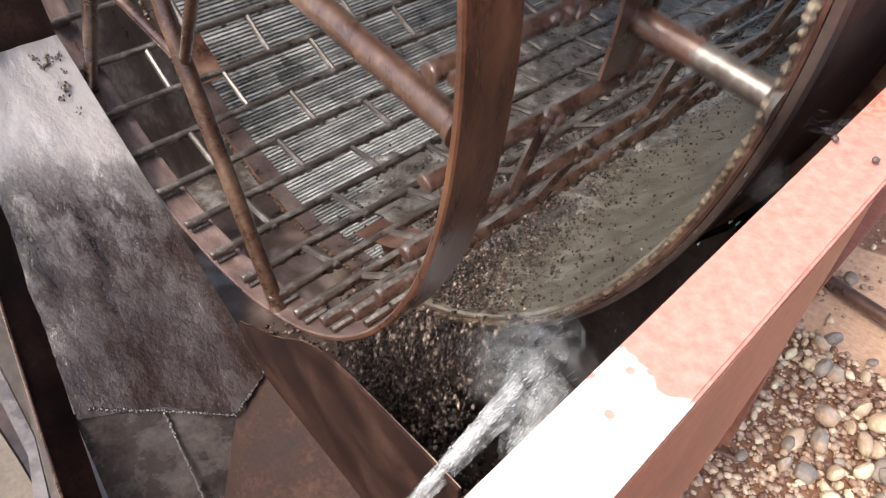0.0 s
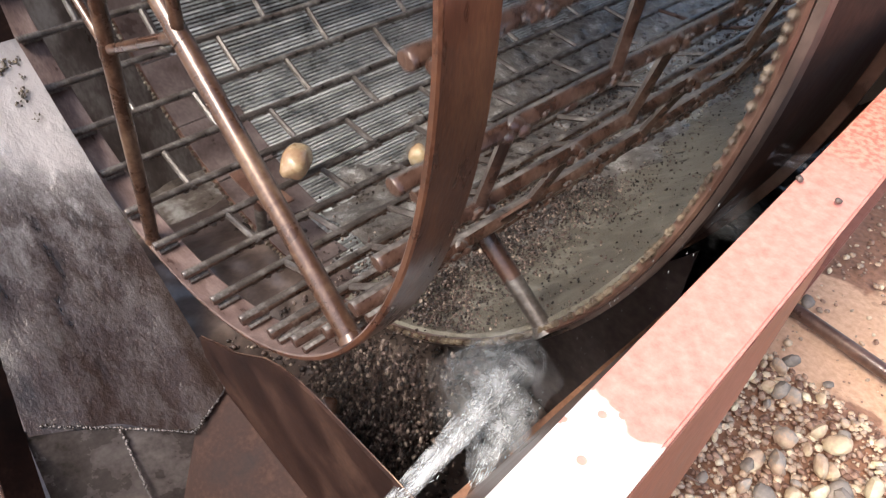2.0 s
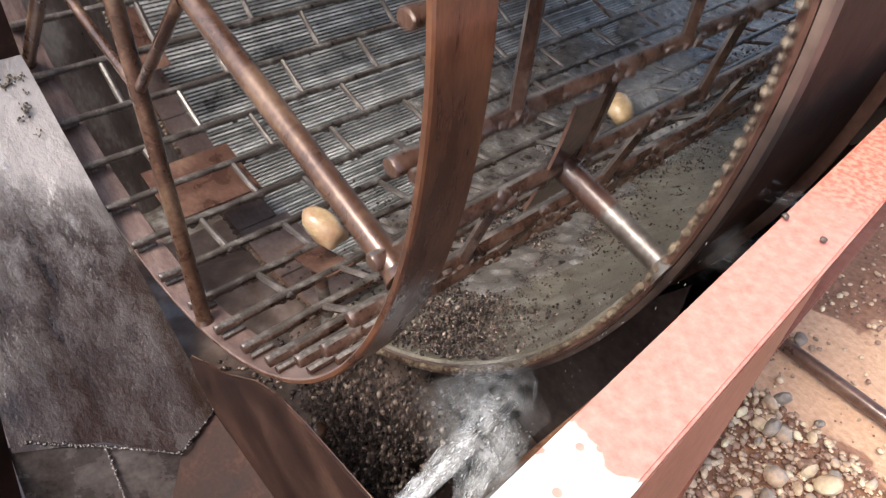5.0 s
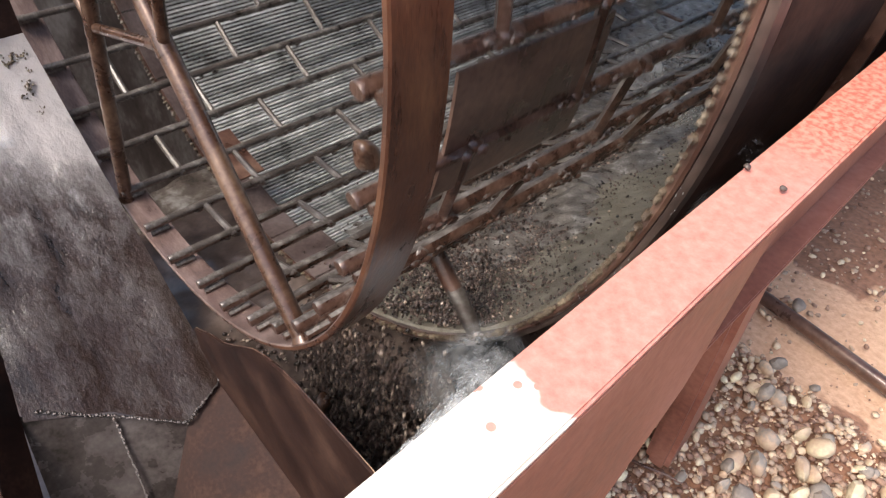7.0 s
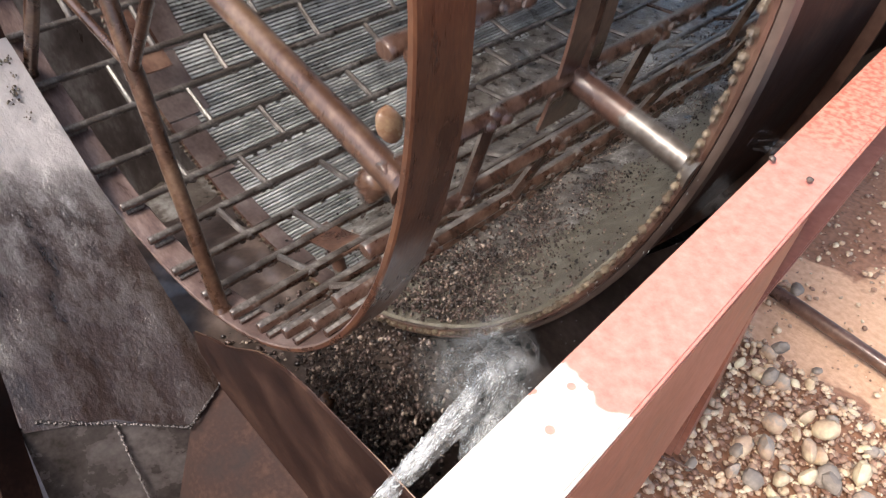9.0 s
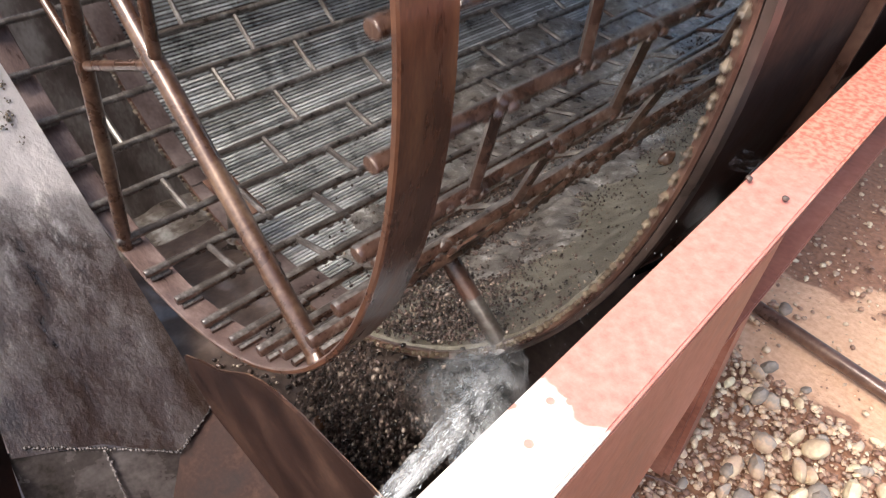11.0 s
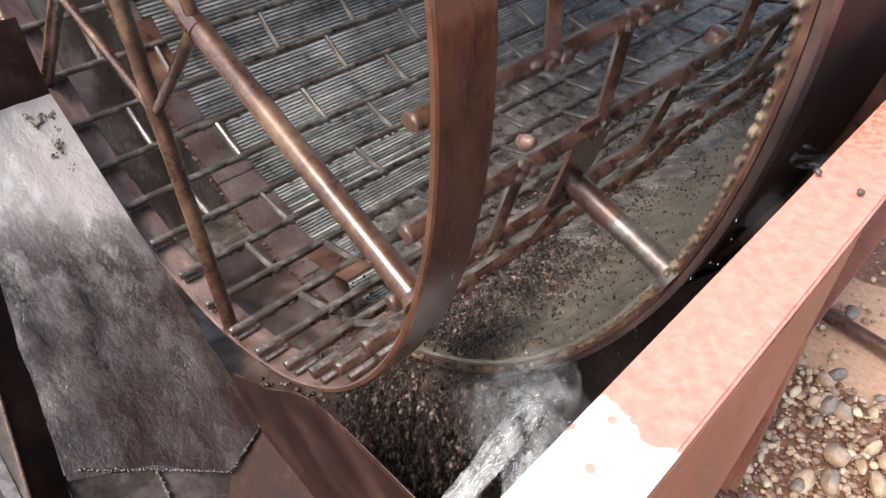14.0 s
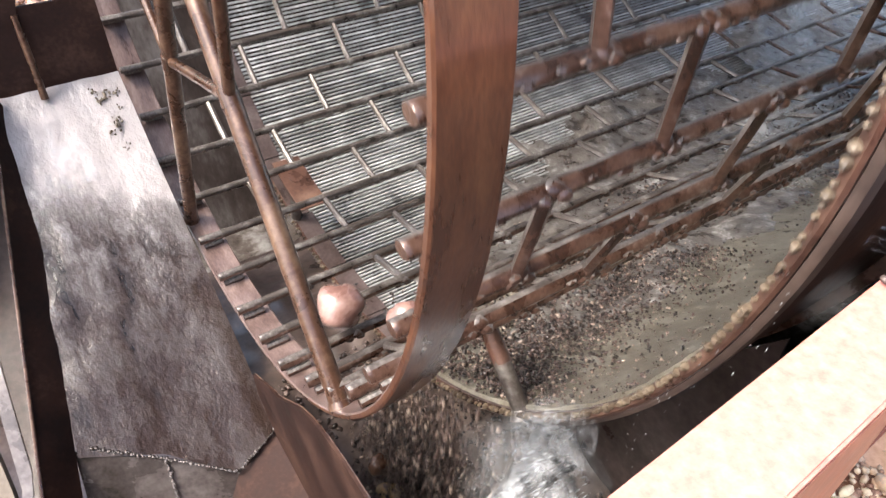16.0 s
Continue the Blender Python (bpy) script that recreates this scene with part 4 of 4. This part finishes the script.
# ---- rail beside the drum ----
def rail():
    th = thing("red_rail_beam", "red-painted steel channel rail, splashed wet, paint bleached", "beam", pose(1.5385, 0, -0.107, 0, 0, 3.3))
    bm = bmesh.new()
    add_box(bm, pose(0.003, 2.2, -0.004), 0.067, 6.8, 0.008, 0.0025)
    part("top_flange", bm, M_PAINT, th)
    bm = bmesh.new()
    add_sheet(bm, [(0.0303, -1.2, -0.0085), (0.0303, 0.195, -0.0085), (0.0303, 0.118, -0.2), (0.0303, 0.08, -0.235), (0.0303, 0.0, -0.30), (0.0303, -1.2, -0.36)], 0.007)
    # the darker web red stands in for shade on this side of the rail
    part("side_web", bm, M_WEB, th, "broad red side plate of the rail's end")
    bm = bmesh.new()
    add_box(bm, pose(-0.012, 2.85, -0.115), 0.008, 5.45, 0.21, 0.002)
    part("inner_web", bm, M_WEB, th)
    bm = bmesh.new()
    add_box(bm, pose(-0.002, 2.85, -0.224), 0.05, 5.45, 0.008, 0.002)
    part("bottom_flange", bm, M_WEB, th)
    post = thing("rail_post", "red-brown steel post standing on gravel under the rail", "post", pose(1.465, 0.55, GZ - 0.01, 0, 0, 8))
    bm = bmesh.new()
    add_box(bm, pose(0, 0, 0.34), 0.055, 0.13, 0.68, 0.012)
    part("upright", bm, M_WEB, post)
    for py, px, s in ((0.24, 1.4985, 0.0045), (0.235, 1.542, 0.0045)):
        bm = bmesh.new()
        add_stone(bm, Vector((0, 0, 0)), s, random.Random(int(py * 1000)), 0.8, 2)
        ob = part("grit", bm, M_DARK, m=pose(px, py, -0.1015))
        tagged(ob, "small dark stone chip lying on the rail", "stone chip")


rail()


def ground_pipe():
    bm = bmesh.new()
    add_tube(bm, (1.36, 1.11, GZ + 0.02), (2.6, 0.98, GZ + 0.02), 0.019, seg=16)
    ob = part("ground_pipe", bm, M_RUST)
    tagged(ob, "brown steel pipe lying on the clay", "pipe")


ground_pipe()


def stick():
    bm = bmesh.new()
    knots = [Vector((1.43, 0.447, GZ + 0.012)), Vector((1.466, 0.456, GZ + 0.016)), Vector((1.506, 0.477, GZ + 0.013)), Vector((1.542, 0.487, GZ + 0.012))]
    for a, b in zip(knots, knots[1:]):
        add_tube(bm, a, b, 0.003, 0.0026, seg=8)
    ob = part("stick", bm, M_RUST)
    tagged(ob, "thin dark stick lying on the gravel", "stick")


stick()


# ---- pebbles outside ----
def pebbles():
    rng = random.Random(5)
    big = [(1.444, 1.17, 0.022), (1.605, 0.722, 0.025), (1.622, 0.645, 0.03), (1.69, 0.71, 0.029), (1.648, 0.79, 0.019), (1.56, 0.84, 0.022), (1.51, 0.93, 0.022), (1.515, 0.83, 0.02), (1.68, 0.6, 0.024), (1.745, 0.68, 0.026), (1.58, 0.6, 0.02)]
    big += [(1.586, 0.619, 0.024), (1.692, 0.786, 0.03), (1.716, 0.652, 0.023), (1.536, 0.829, 0.026), (1.5, 0.9, 0.022), (1.754, 0.675, 0.03), (1.6, 0.544, 0.022), (1.712, 0.72, 0.021), (1.79, 0.74, 0.027), (1.64, 0.56, 0.026),
            (1.77, 0.61, 0.025), (1.82, 0.68, 0.03), (1.7, 0.54, 0.026), (1.84, 0.8, 0.022)]
    for _ in range(100):
        px, py = rng.uniform(1.4, 2.0), rng.uniform(0.3, 1.0)
        if px - 1.4 < (py - 0.3) * 0.9 + 0.2 and py < 0.95:
            big.append((px, py, rng.uniform(0.009, 0.016)))
    for px, py, s in big:
        bm = bmesh.new()
        add_stone(bm, Vector((0, 0, 0)), s, rng, 0.62, 3 if s > 0.03 else 2)
        low = min(v.co.z for v in bm.verts)
        ob = part("pebble", bm, M_STONE, m=pose(px, py, GZ - low - 0.2 * s))
        tagged(ob, "smooth rounded river pebble on the ground", "pebble", "pebbles by the rail")
    pl, sz = [], []
    for _ in range(22000):
        px, py = rng.uniform(1.25, 2.1), rng.uniform(0.1, 2.2)
        dens = 1 if py < 0.93 else 0.12
        if 0.93 < py < 1.35 and px > 1.5:
            dens = 0.03
        if rng.random() > dens:
            continue
        s = 0.0025 + 0.0095 * rng.random() ** 2.6
        pl.append((px, py, GZ + s * 0.25)), sz.append(s)
    me = stones_mesh("gravel_patch", pl, sz, rng, 0.6, True)
    me.materials.append(M_PEBBLE)
    tagged(new("gravel_patch", me), "small mixed gravel scattered on red clay", "gravel", kind="stuff")


pebbles()


def bank():
    rng = random.Random(15)
    pl, sz = [], []
    for _ in range(2600):
        px, py = rng.uniform(-4.2, -1.85), rng.uniform(-1.2, 1.2)
        s = rng.uniform(0.008, 0.035)
        pl.append((px, py, GZ + s * 0.2)), sz.append(s)
    me = stones_mesh("gravel_bank", pl, sz, rng, 0.6, True)
    me.materials.append(M_PEBBLE)
    tagged(new("gravel_bank", me), "pale gravel lying beyond the chute", "gravel", kind="stuff")


bank()

# ---- cobbles in the cage ----
COBBLES = {}


def cobbles():
    rng = random.Random(9)
    for key, size, label in (("tan", 0.068, "wet tan cobble tumbling in the bar cage"), ("orange", 0.066, "wet orange-brown cobble in the bar cage"), ("gold", 0.06, "wet yellow-brown cobble falling inside the cage"), ("pink", 0.074, "large wet pink cobble in the bar cage"),
                             ("pale", 0.055, "wet pale tan cobble in the bar cage"), ("flat", 0.074, "wet flat yellowish cobble thrown about in the cage"), ("rose", 0.042, "small wet pink cobble beside a larger one"),
                             ("blush", 0.045, "wet pale pink cobble behind the bars"), ("sand", 0.038, "wet sandy brown pebble sliding down the drum"), ("grey", 0.032, "wet grey-brown pebble sliding on slurry"), ("rust", 0.04, "wet orange-brown pebble among gravel")):
        bm = bmesh.new()
        add_stone(bm, Vector((0, 0, 0)), size, rng, 0.5 if key == "flat" else 0.75, 3)
        COBBLES[key] = tagged(part("cobble", bm, M_PINK if key in ("pink", "rose", "blush") else M_UMBER if key in ("orange", "rust", "grey") else M_COBBLE), label, "cobble", "cobbles in the cage")


cobbles()

# ---- water jets ----
JETS = []


def jet(a, b, r0, r1, n, seed, mat, fat=1.0):
    """Strands and drops of aerated water along a spreading jet."""
    rng = random.Random(seed)
    a, b = Vector(a), Vector(b)
    d = b - a
    q = d.to_track_quat("Y", "Z").to_matrix().to_4x4()
    vs, fs = [], []
    for _ in range(n):
        u = rng.random() ** 0.8
        r = (r0 + (r1 - r0) * u) * rng.random() ** 0.7
        an = rng.uniform(0, 6.283)
        c = a + d * u + q.to_3x3() @ Vector((r * math.cos(an), 0, r * math.sin(an)))
        s = fat * (0.0007 + 0.0014 * rng.random() ** 2.5)
        m = Matrix.Translation(c) @ q @ Euler((rng.gauss(0, 0.25), 0, rng.gauss(0, 0.25))).to_matrix().to_4x4() @ Matrix.Diagonal((s, s * rng.uniform(2, 8) * (1.2 - 0.6 * u), s, 1))
        k = len(vs)
        vs += [(m @ Vector(v))[:] for v in STONE_V]
        fs += [[i + k for i in f] for f in STONE_F]
    me = bpy.data.meshes.new("water_jet")
    me.from_pydata(vs, [], fs)
    me.polygons.foreach_set("use_smooth", [True] * len(fs))
    me.materials.append(mat)
    return tagged(new("water_jet", me), "white aerated water jet spraying the drum", "water", "spray water", "stuff")


def jets():
    bm = bmesh.new()
    add_tube(bm, (1.22, 0.02, -1.3), (1.235, 0.13, -1.01), 0.02, seg=14)
    ob = part("spray_nozzle", bm, M_PIPE)
    tagged(ob, "rusty spray pipe nozzle in the sump", "nozzle")
    low, hit, near, lip = (1.188, -0.2, -0.975), (1.165, 0.33, -0.83), (1.235, 0.14, -1.0), (1.15, 0.35, -0.9)
    for i in range(3):
        JETS.append((jet(near, lip, 0.012, 0.08, 90, 30 + i, M_JET, 0.8), i))
        JETS.append((jet(low, hit, 0.01, 0.03, 130, 40 + i, M_JET, 0.8), i + 3))
        JETS.append((jet((1.13, 0.33, -0.86), (0.98, 0.22, -1.2), 0.05, 0.1, 40, 60 + i, M_MIST, 0.6), 24 + i))
    rng = random.Random(91)
    for k in range(3):
        vs, fs = [], []
        for _ in range(40):
            c = at(R2 - 0.004, rng.uniform(30, 80), Y2 - 0.012) + Vector((0, rng.gauss(0, 0.012), -0.2 * rng.random() ** 1.5))
            r = rng.uniform(0.0003, 0.0008)
            n = len(vs)
            vs += [(c + Vector((v[0] * r, v[1] * r, v[2] * r * rng.uniform(2, 6))))[:] for v in STONE_V.tolist()]
            fs += [[i + n for i in f] for f in STONE_F]
        me = bpy.data.meshes.new("drip_water")
        me.from_pydata(vs, [], fs)
        me.materials.append(M_MIST)
        ob = tagged(new("drip_water", me), "water dripping in strands from the drum's rim", "water", "spray water", "stuff")
        JETS.append((ob, 20 + k))
    # the low jet over the divider, the jet from under the rail, their splash on the rim and the fall-back, spray behind the rail
    for a, b, r0, r1, seed, mat in ((low, hit, 0.008, 0.02, 3, M_STREAM), (low, hit, 0.005, 0.013, 4, M_STREAM), (low, (1.15, 0.35, -0.85), 0.01, 0.034, 5, M_STREAM), ((1.18, 0.12, -0.875), (1.12, 0.38, -0.84), 0.02, 0.07, 23, M_SPLASH),
                                    (near, lip, 0.014, 0.085, 6, M_FOAM), (near, (1.13, 0.36, -0.9), 0.012, 0.07, 8, M_FOAM), (near, (1.16, 0.33, -0.88), 0.009, 0.05, 2, M_FOAM),
                                    ((1.16, 0.28, -0.84), (1.0, 0.3, -1.06), 0.04, 0.09, 13, M_SPLASH),
                                    (near, (1.12, 0.37, -0.88), 0.02, 0.1, 9, M_VEIL),
                                    ):
        JETS.append((plume(a, b, r0, r1, seed, mat), seed))
    JETS.append((plume((1.43, 0.68, -0.33), (1.345, 0.5, -0.245), 0.007, 0.02, 21, M_SIDE), 7))
    JETS.append((plume((1.43, 0.66, -0.33), (1.345, 0.48, -0.25), 0.005, 0.012, 22, M_SIDE), 7))
    # rinse water fanning over the chute's head
    bm = bmesh.new()
    for k, (wide, lift) in enumerate(((0.075, 0.012), (0.06, 0.02))):
        rows = []
        for i in range(21):
            u = i / 20
            row = []
            for j in range(13):
                v = j / 6 - 1
                h = lift * (1 - u) * (1 - v * v) + 0.003 + 0.002 * noise.noise(Vector((u * 8, v * 4, k)))
                row.append(bm.verts.new((-0.70 + 0.3 * u * 0.79 + 0.61 * h, -0.25 + v * (0.008 + wide * u ** 0.8) - 0.02 * u, -0.766 - 0.3 * u * 0.61 + 0.79 * h)))
            rows.append(row)
        for p, q in zip(rows, rows[1:]):
            for j in range(12):
                bm.faces.new((p[j], p[j + 1], q[j + 1], q[j]))
    ob = part("rinse_water", bm, M_FAN)
    tagged(ob, "clear rinse water fanning out over the chute's head", "water", kind="stuff")


def mist_mat(name, tint, top, scale):
    """Spray that thins out from its middle, broken by noise; built round the thing's own origin, one unit wide."""
    m = foam_mat(name, tint, 0.25, 0.8, top, scale)
    nt = m.node_tree
    b = nt.nodes["Principled BSDF"]
    grad = nt.nodes.new("ShaderNodeTexGradient")
    grad.gradient_type = "SPHERICAL"
    nt.links.new(nt.nodes["Texture Coordinate"].outputs["UV"], grad.inputs[0])
    mul = nt.nodes.new("ShaderNodeMath")
    mul.operation = "MULTIPLY"
    nt.links.new(b.inputs["Alpha"].links[0].from_socket, mul.inputs[0])
    nt.links.new(grad.outputs["Fac"], mul.inputs[1])
    nt.links.new(mul.outputs[0], b.inputs["Alpha"])
    return m


M_MIST_GREY = mist_mat("grey_mist", (0.62, 0.63, 0.63), 0.3, 24)
M_MIST_DRUM = mist_mat("drum_mist", (0.74, 0.75, 0.74), 0.85, 9)
M_MIST_WHITE = mist_mat("white_mist", (0.8, 0.82, 0.84), 0.8, 30)


def mist(place, size, face, seed, mat, layers=4):
    """A cloud of spray: rippled veils one behind another, thinning outwards."""
    bm = bmesh.new()
    uv = bm.loops.layers.uv.new("spread")
    q = Vector(face).to_track_quat("Z", "Y").to_matrix()
    spread = {}
    for k in range(layers):
        rows = []
        turn = Euler((0.5 * math.sin(k * 2.1 + seed), 0.5 * math.cos(k * 1.7 + seed), k)).to_matrix()
        for i in range(17):
            row = []
            for j in range(17):
                a, b = i / 8 - 1, j / 8 - 1
                w = Vector((a * 1.5, b * 1.5, seed * 3 + k))
                off = Vector((a * size[0], b * size[1], (k / max(1, layers - 1) - 0.5) * size[2] + 0.3 * size[2] * noise.noise(w)))
                v = bm.verts.new(Vector(place) + q @ (turn @ off))
                spread[v] = (a * (1.15 + 0.5 * noise.noise(w * 1.3)), b * (1.15 + 0.5 * noise.noise(w * 1.3 + Vector((7, 0, 0)))))
                row.append(v)
            rows.append(row)
        for p, n in zip(rows, rows[1:]):
            for j in range(16):
                bm.faces.new((p[j], p[j + 1], n[j + 1], n[j]))
    for f in bm.faces:
        for loop in f.loops:
            loop[uv].uv = spread[loop.vert]
    ob = part("spray_cloud", bm, mat)
    return tagged(ob, "soft cloud of spray over the wet steel", "water", "spray water", "stuff")


def clouds():
    eye = (0.65, -0.6, 0.5)
    for k, (place, size, mat) in enumerate((
            ((1.1, 0.31, -0.9), (0.1, 0.1, 0.06), M_MIST_WHITE), ((1.16, 0.27, -0.9), (0.07, 0.09, 0.05), M_MIST_WHITE), ((1.18, 0.22, -0.95), (0.06, 0.08, 0.04), M_MIST_WHITE),
            ((1.02, 0.27, -1.04), (0.12, 0.12, 0.06), M_MIST_GREY),
            ((0.46, 2.05, -1.1), (0.32, 0.36, 0.1), M_MIST_DRUM), ((-0.1, 2.9, -0.8), (0.7, 0.7, 0.25), M_MIST_DRUM),
            ((1.36, 0.5, -0.4), (0.05, 0.07, 0.03), M_MIST_GREY))):
        JETS.append((mist(place, size, eye, k + 1, mat, 1 if mat == M_MIST_DRUM else 2), 30 + k))


def plume(a, b, r0, r1, seed, mat):
    """The soft body of a jet: a ragged tube that widens."""
    a, b = Vector(a), Vector(b)
    d = b - a
    q = d.to_track_quat("Y", "Z").to_matrix()
    bm = bmesh.new()
    rows = []
    for i in range(25):
        u = i / 24
        row = []
        for j in range(28):
            an = j * math.tau / 28
            w = Vector((math.cos(an) * 1.6, math.sin(an) * 1.6, u * 4 + seed * 7))
            r = (r0 + (r1 - r0) * u) * (1 + 0.35 * noise.noise(w) + 0.12 * noise.noise(w * 3))
            r *= min(1, 0.3 + 0.35 * i, 0.15 + 0.16 * (24 - i))
            row.append(bm.verts.new(a + d * (u * (1 + 0.12 * noise.noise(w * 2))) + q @ Vector((r * math.cos(an), 0, r * math.sin(an)))))
        rows.append(row)
    for p, n in zip(rows, rows[1:]):
        for j in range(28):
            bm.faces.new((p[j], p[(j + 1) % 28], n[(j + 1) % 28], n[j]))
    ob = part("water_plume", bm, mat)
    return tagged(ob, "soft white foaming spray water", "water", "spray water", "stuff")


jets()
clouds()


# ---- what moves ----
def motions():
    steps = [0.5 * i for i in range(33)]
    walk(trommel, [(t, spin(SPIN_0 + SPIN_W * t)) for t in steps])
    for ob, i in GRAVEL:
        rows, t, k = [], 0.0, 0
        while t < 16.3:
            up = k % 2
            rows.append((min(t, 16.0), spin((6.0 if up else 0.0) + 0.7 * math.sin(i * 2.1 + k))))
            t += (0.4 if not up else 0.26) + 0.03 * (i % 4)
            k += 1
        walk(ob, [r for n, r in enumerate(rows) if n == 0 or r[0] > rows[n - 1][0]])
    for ob, i in FALLING:
        rows, t, k = [], 0.0, 0
        while t < 16.5:
            down = k % 2
            rows.append((min(t, 16.0), pose(0, -0.03 * down, -0.22 * down + 0.02 * math.sin(i + k))))
            t += (0.2 if not down else 0.1) + 0.01 * i
            k += 1
        walk(ob, [r for n, r in enumerate(rows) if n == 0 or r[0] > rows[n - 1][0]])
    for ob, i in JETS:
        way = Vector((0.3, 0.75, 0.6)) if i < 9 else Vector((-0.3, -0.2, -0.9))
        rows = []
        for k in range(161):
            v = way * (0.035 if k % 2 else -0.035) + Vector((0.008 * math.sin(i * 1.7 + k * 2.3), 0.008 * math.sin(i + k * 1.9), 0.01 * math.sin(2 * i + k * 2.9)))
            rows.append((0.1 * k, pose(*(v * (0.15 if i == 7 else 1)))))
        walk(ob, rows)
    for key, rows in COBBLE_ROWS.items():
        walk(COBBLES[key], [(t, pose(px, py, pz, 48 * k, 26 * k, 0)) for k, (t, px, py, pz) in enumerate(rows)])


SPIN_0, SPIN_W = 82.448, 46.2543
COBBLE_ROWS = {
    "tan": [(0.0, 0.2, 2.6, -1.04), (1.5, -0.124, 0.651, -1.045), (2.0, -0.009, 0.514, -1.052), (2.3, 0.137, 0.37, -1.043), (2.5, 0.303, 0.31, -1.007), (2.7, 0.435, 0.327, -0.958), (2.9, 0.559, 0.29, -0.891), (3.1, 0.811, 0.211, -0.683), (3.3, 0.821, 0.272, -0.684), (3.5, 0.423, 0.613, -0.963), (4.0, 0.154, 0.525, -1.041), (4.4, 0.112, 0.411, -1.046), (4.7, 0.294, 0.325, -1.01), (5.9, 0.2, 1.6, -1.04), (8.0, 0.25, 3.8, -1.03), (16.0, 0.25, 4.0, -1.03)],
    "orange": [(0.0, 0.4, 4.2, -0.98), (5.4, 0.4, 3.6, -0.98), (6.8, 0.041, 0.754, -1.051), (7.0, 0.143, 0.703, -1.042), (7.3, 0.58, 0.285, -0.878), (7.6, 0.4, 0.6, -0.97), (8.1, -0.036, 0.803, -1.05), (8.2, -0.093, 0.559, -1.048), (8.4, -0.15, 0.2, -1.04), (8.7, 0.1, 0.3, -1.045), (9.2, 0.4, 0.9, -0.97), (10.6, 0.3, 3.6, -1.01), (16.0, 0.3, 4.2, -1.01)],
    "flat": [(0.0, 0.1, 4.4, -1.05), (7.2, 0.1, 3.4, -1.05), (7.9, -0.148, 2.329, -1.04), (8.0, -0.106, 1.963, -1.045), (8.2, -0.235, 1.581, -1.02), (8.4, -0.373, 1.219, -0.984), (8.6, -0.255, 0.95, -1.02), (8.8, -0.038, 0.877, -1.051), (9.0, 0.066, 0.892, -1.05), (9.2, 0.268, 0.725, -1.017), (10.2, 0.3, 2.4, -1.02), (11.2, 0.1, 4.2, -1.05), (16.0, 0.1, 4.4, -1.05)],
    "pale": [(0.0, 0.35, 3.2, -1.01), (0.7, 0.25, 2.2, -1.04), (0.9, 0.145, 1.701, -1.06), (1.1, 0.102, 1.443, -1.063), (1.6, 0.013, 1.014, -1.065), (1.9, 0.193, 0.884, -1.05), (2.2, 0.343, 0.717, -1.01), (2.6, 0.55, 0.6, -0.9), (3.2, 0.3, 1.6, -1.03), (4.4, 0.3, 3.6, -1.02), (16.0, 0.3, 4.6, -1.02)],
    "rose": [(0.0, 0.0, 4.6, -1.08), (13.6, 0.1, 3.6, -1.07), (14.6, 0.1, 1.8, -1.07), (15.2, 0.0, 0.9, -1.07), (15.4, 0.1, 0.76, -1.065), (15.6, 0.335, 0.456, -1.02), (15.8, 0.6, 0.268, -0.89), (16.0, 0.74, 0.22, -0.78)],
    "blush": [(0.0, 0.45, 4.6, -0.98), (12.4, 0.4, 3.6, -0.99), (13.2, 0.3, 2.2, -1.03), (13.6, 0.19, 1.493, -1.055), (13.8, 0.136, 1.55, -1.06), (14.0, 0.259, 1.228, -1.04), (14.4, 0.3, 1.6, -1.03), (15.4, 0.3, 3.6, -1.02), (16.0, 0.3, 4.2, -1.02)],
    "sand": [(0.0, 0.62, 4.4, -1.19), (12.6, 0.62, 3.4, -1.19), (13.6, 0.528, 1.869, -1.237), (13.8, 0.624, 1.608, -1.191), (14.0, 0.485, 1.336, -1.254), (14.1, 0.481, 1.225, -1.256), (14.2, 0.497, 0.923, -1.25), (14.4, 0.5, 0.5, -1.25), (14.5, 0.54, 0.26, -1.34), (14.7, 0.62, 0.2, -1.6), (16.0, 0.62, 0.2, -1.62)],
    "grey": [(0.0, 0.72, 4.6, -1.14), (10.0, 0.76, 3.4, -1.11), (10.8, 0.76, 2.0, -1.11), (11.3, 0.742, 1.26, -1.127), (11.5, 0.754, 0.811, -1.119), (11.7, 0.62, 0.45, -1.2), (11.8, 0.6, 0.27, -1.32), (12.0, 0.68, 0.2, -1.64), (16.0, 0.68, 0.2, -1.66)],
    "rust": [(0.0, 0.45, 1.3, -1.25), (0.3, 0.824, 0.731, -1.06), (0.6, 0.57, 0.542, -1.21), (0.75, 0.52, 0.28, -1.27), (0.95, 0.55, 0.2, -1.55), (16.0, 0.55, 0.2, -1.57)],
    "pink": [(0.0, 0.2, 4.0, -1.03), (13.0, 0.4, 3.0, -0.98), (14.4, 0.1, 1.9, -1.05), (15.0, -0.162, 0.86, -1.039), (15.5, 0.039, 0.768, -1.051), (15.8, 0.225, 0.433, -1.028), (16.0, 0.476, 0.182, -0.938)],
    "gold": [(0.0, 0.5, 4.1, -0.94), (2.6, 0.5, 2.6, -0.94), (3.2, 0.98, 1.2, -0.32), (3.6, 0.97, 0.75, 0.05), (3.8, 1.0, 0.58, -0.1), (4.0, 1.011, 0.486, -0.317), (4.2, 0.86, 0.5, -0.62), (4.5, 0.4, 0.75, -0.98), (6.0, 0.5, 3.4, -0.94), (16.0, 0.5, 4.4, -0.94)],
}

motions()
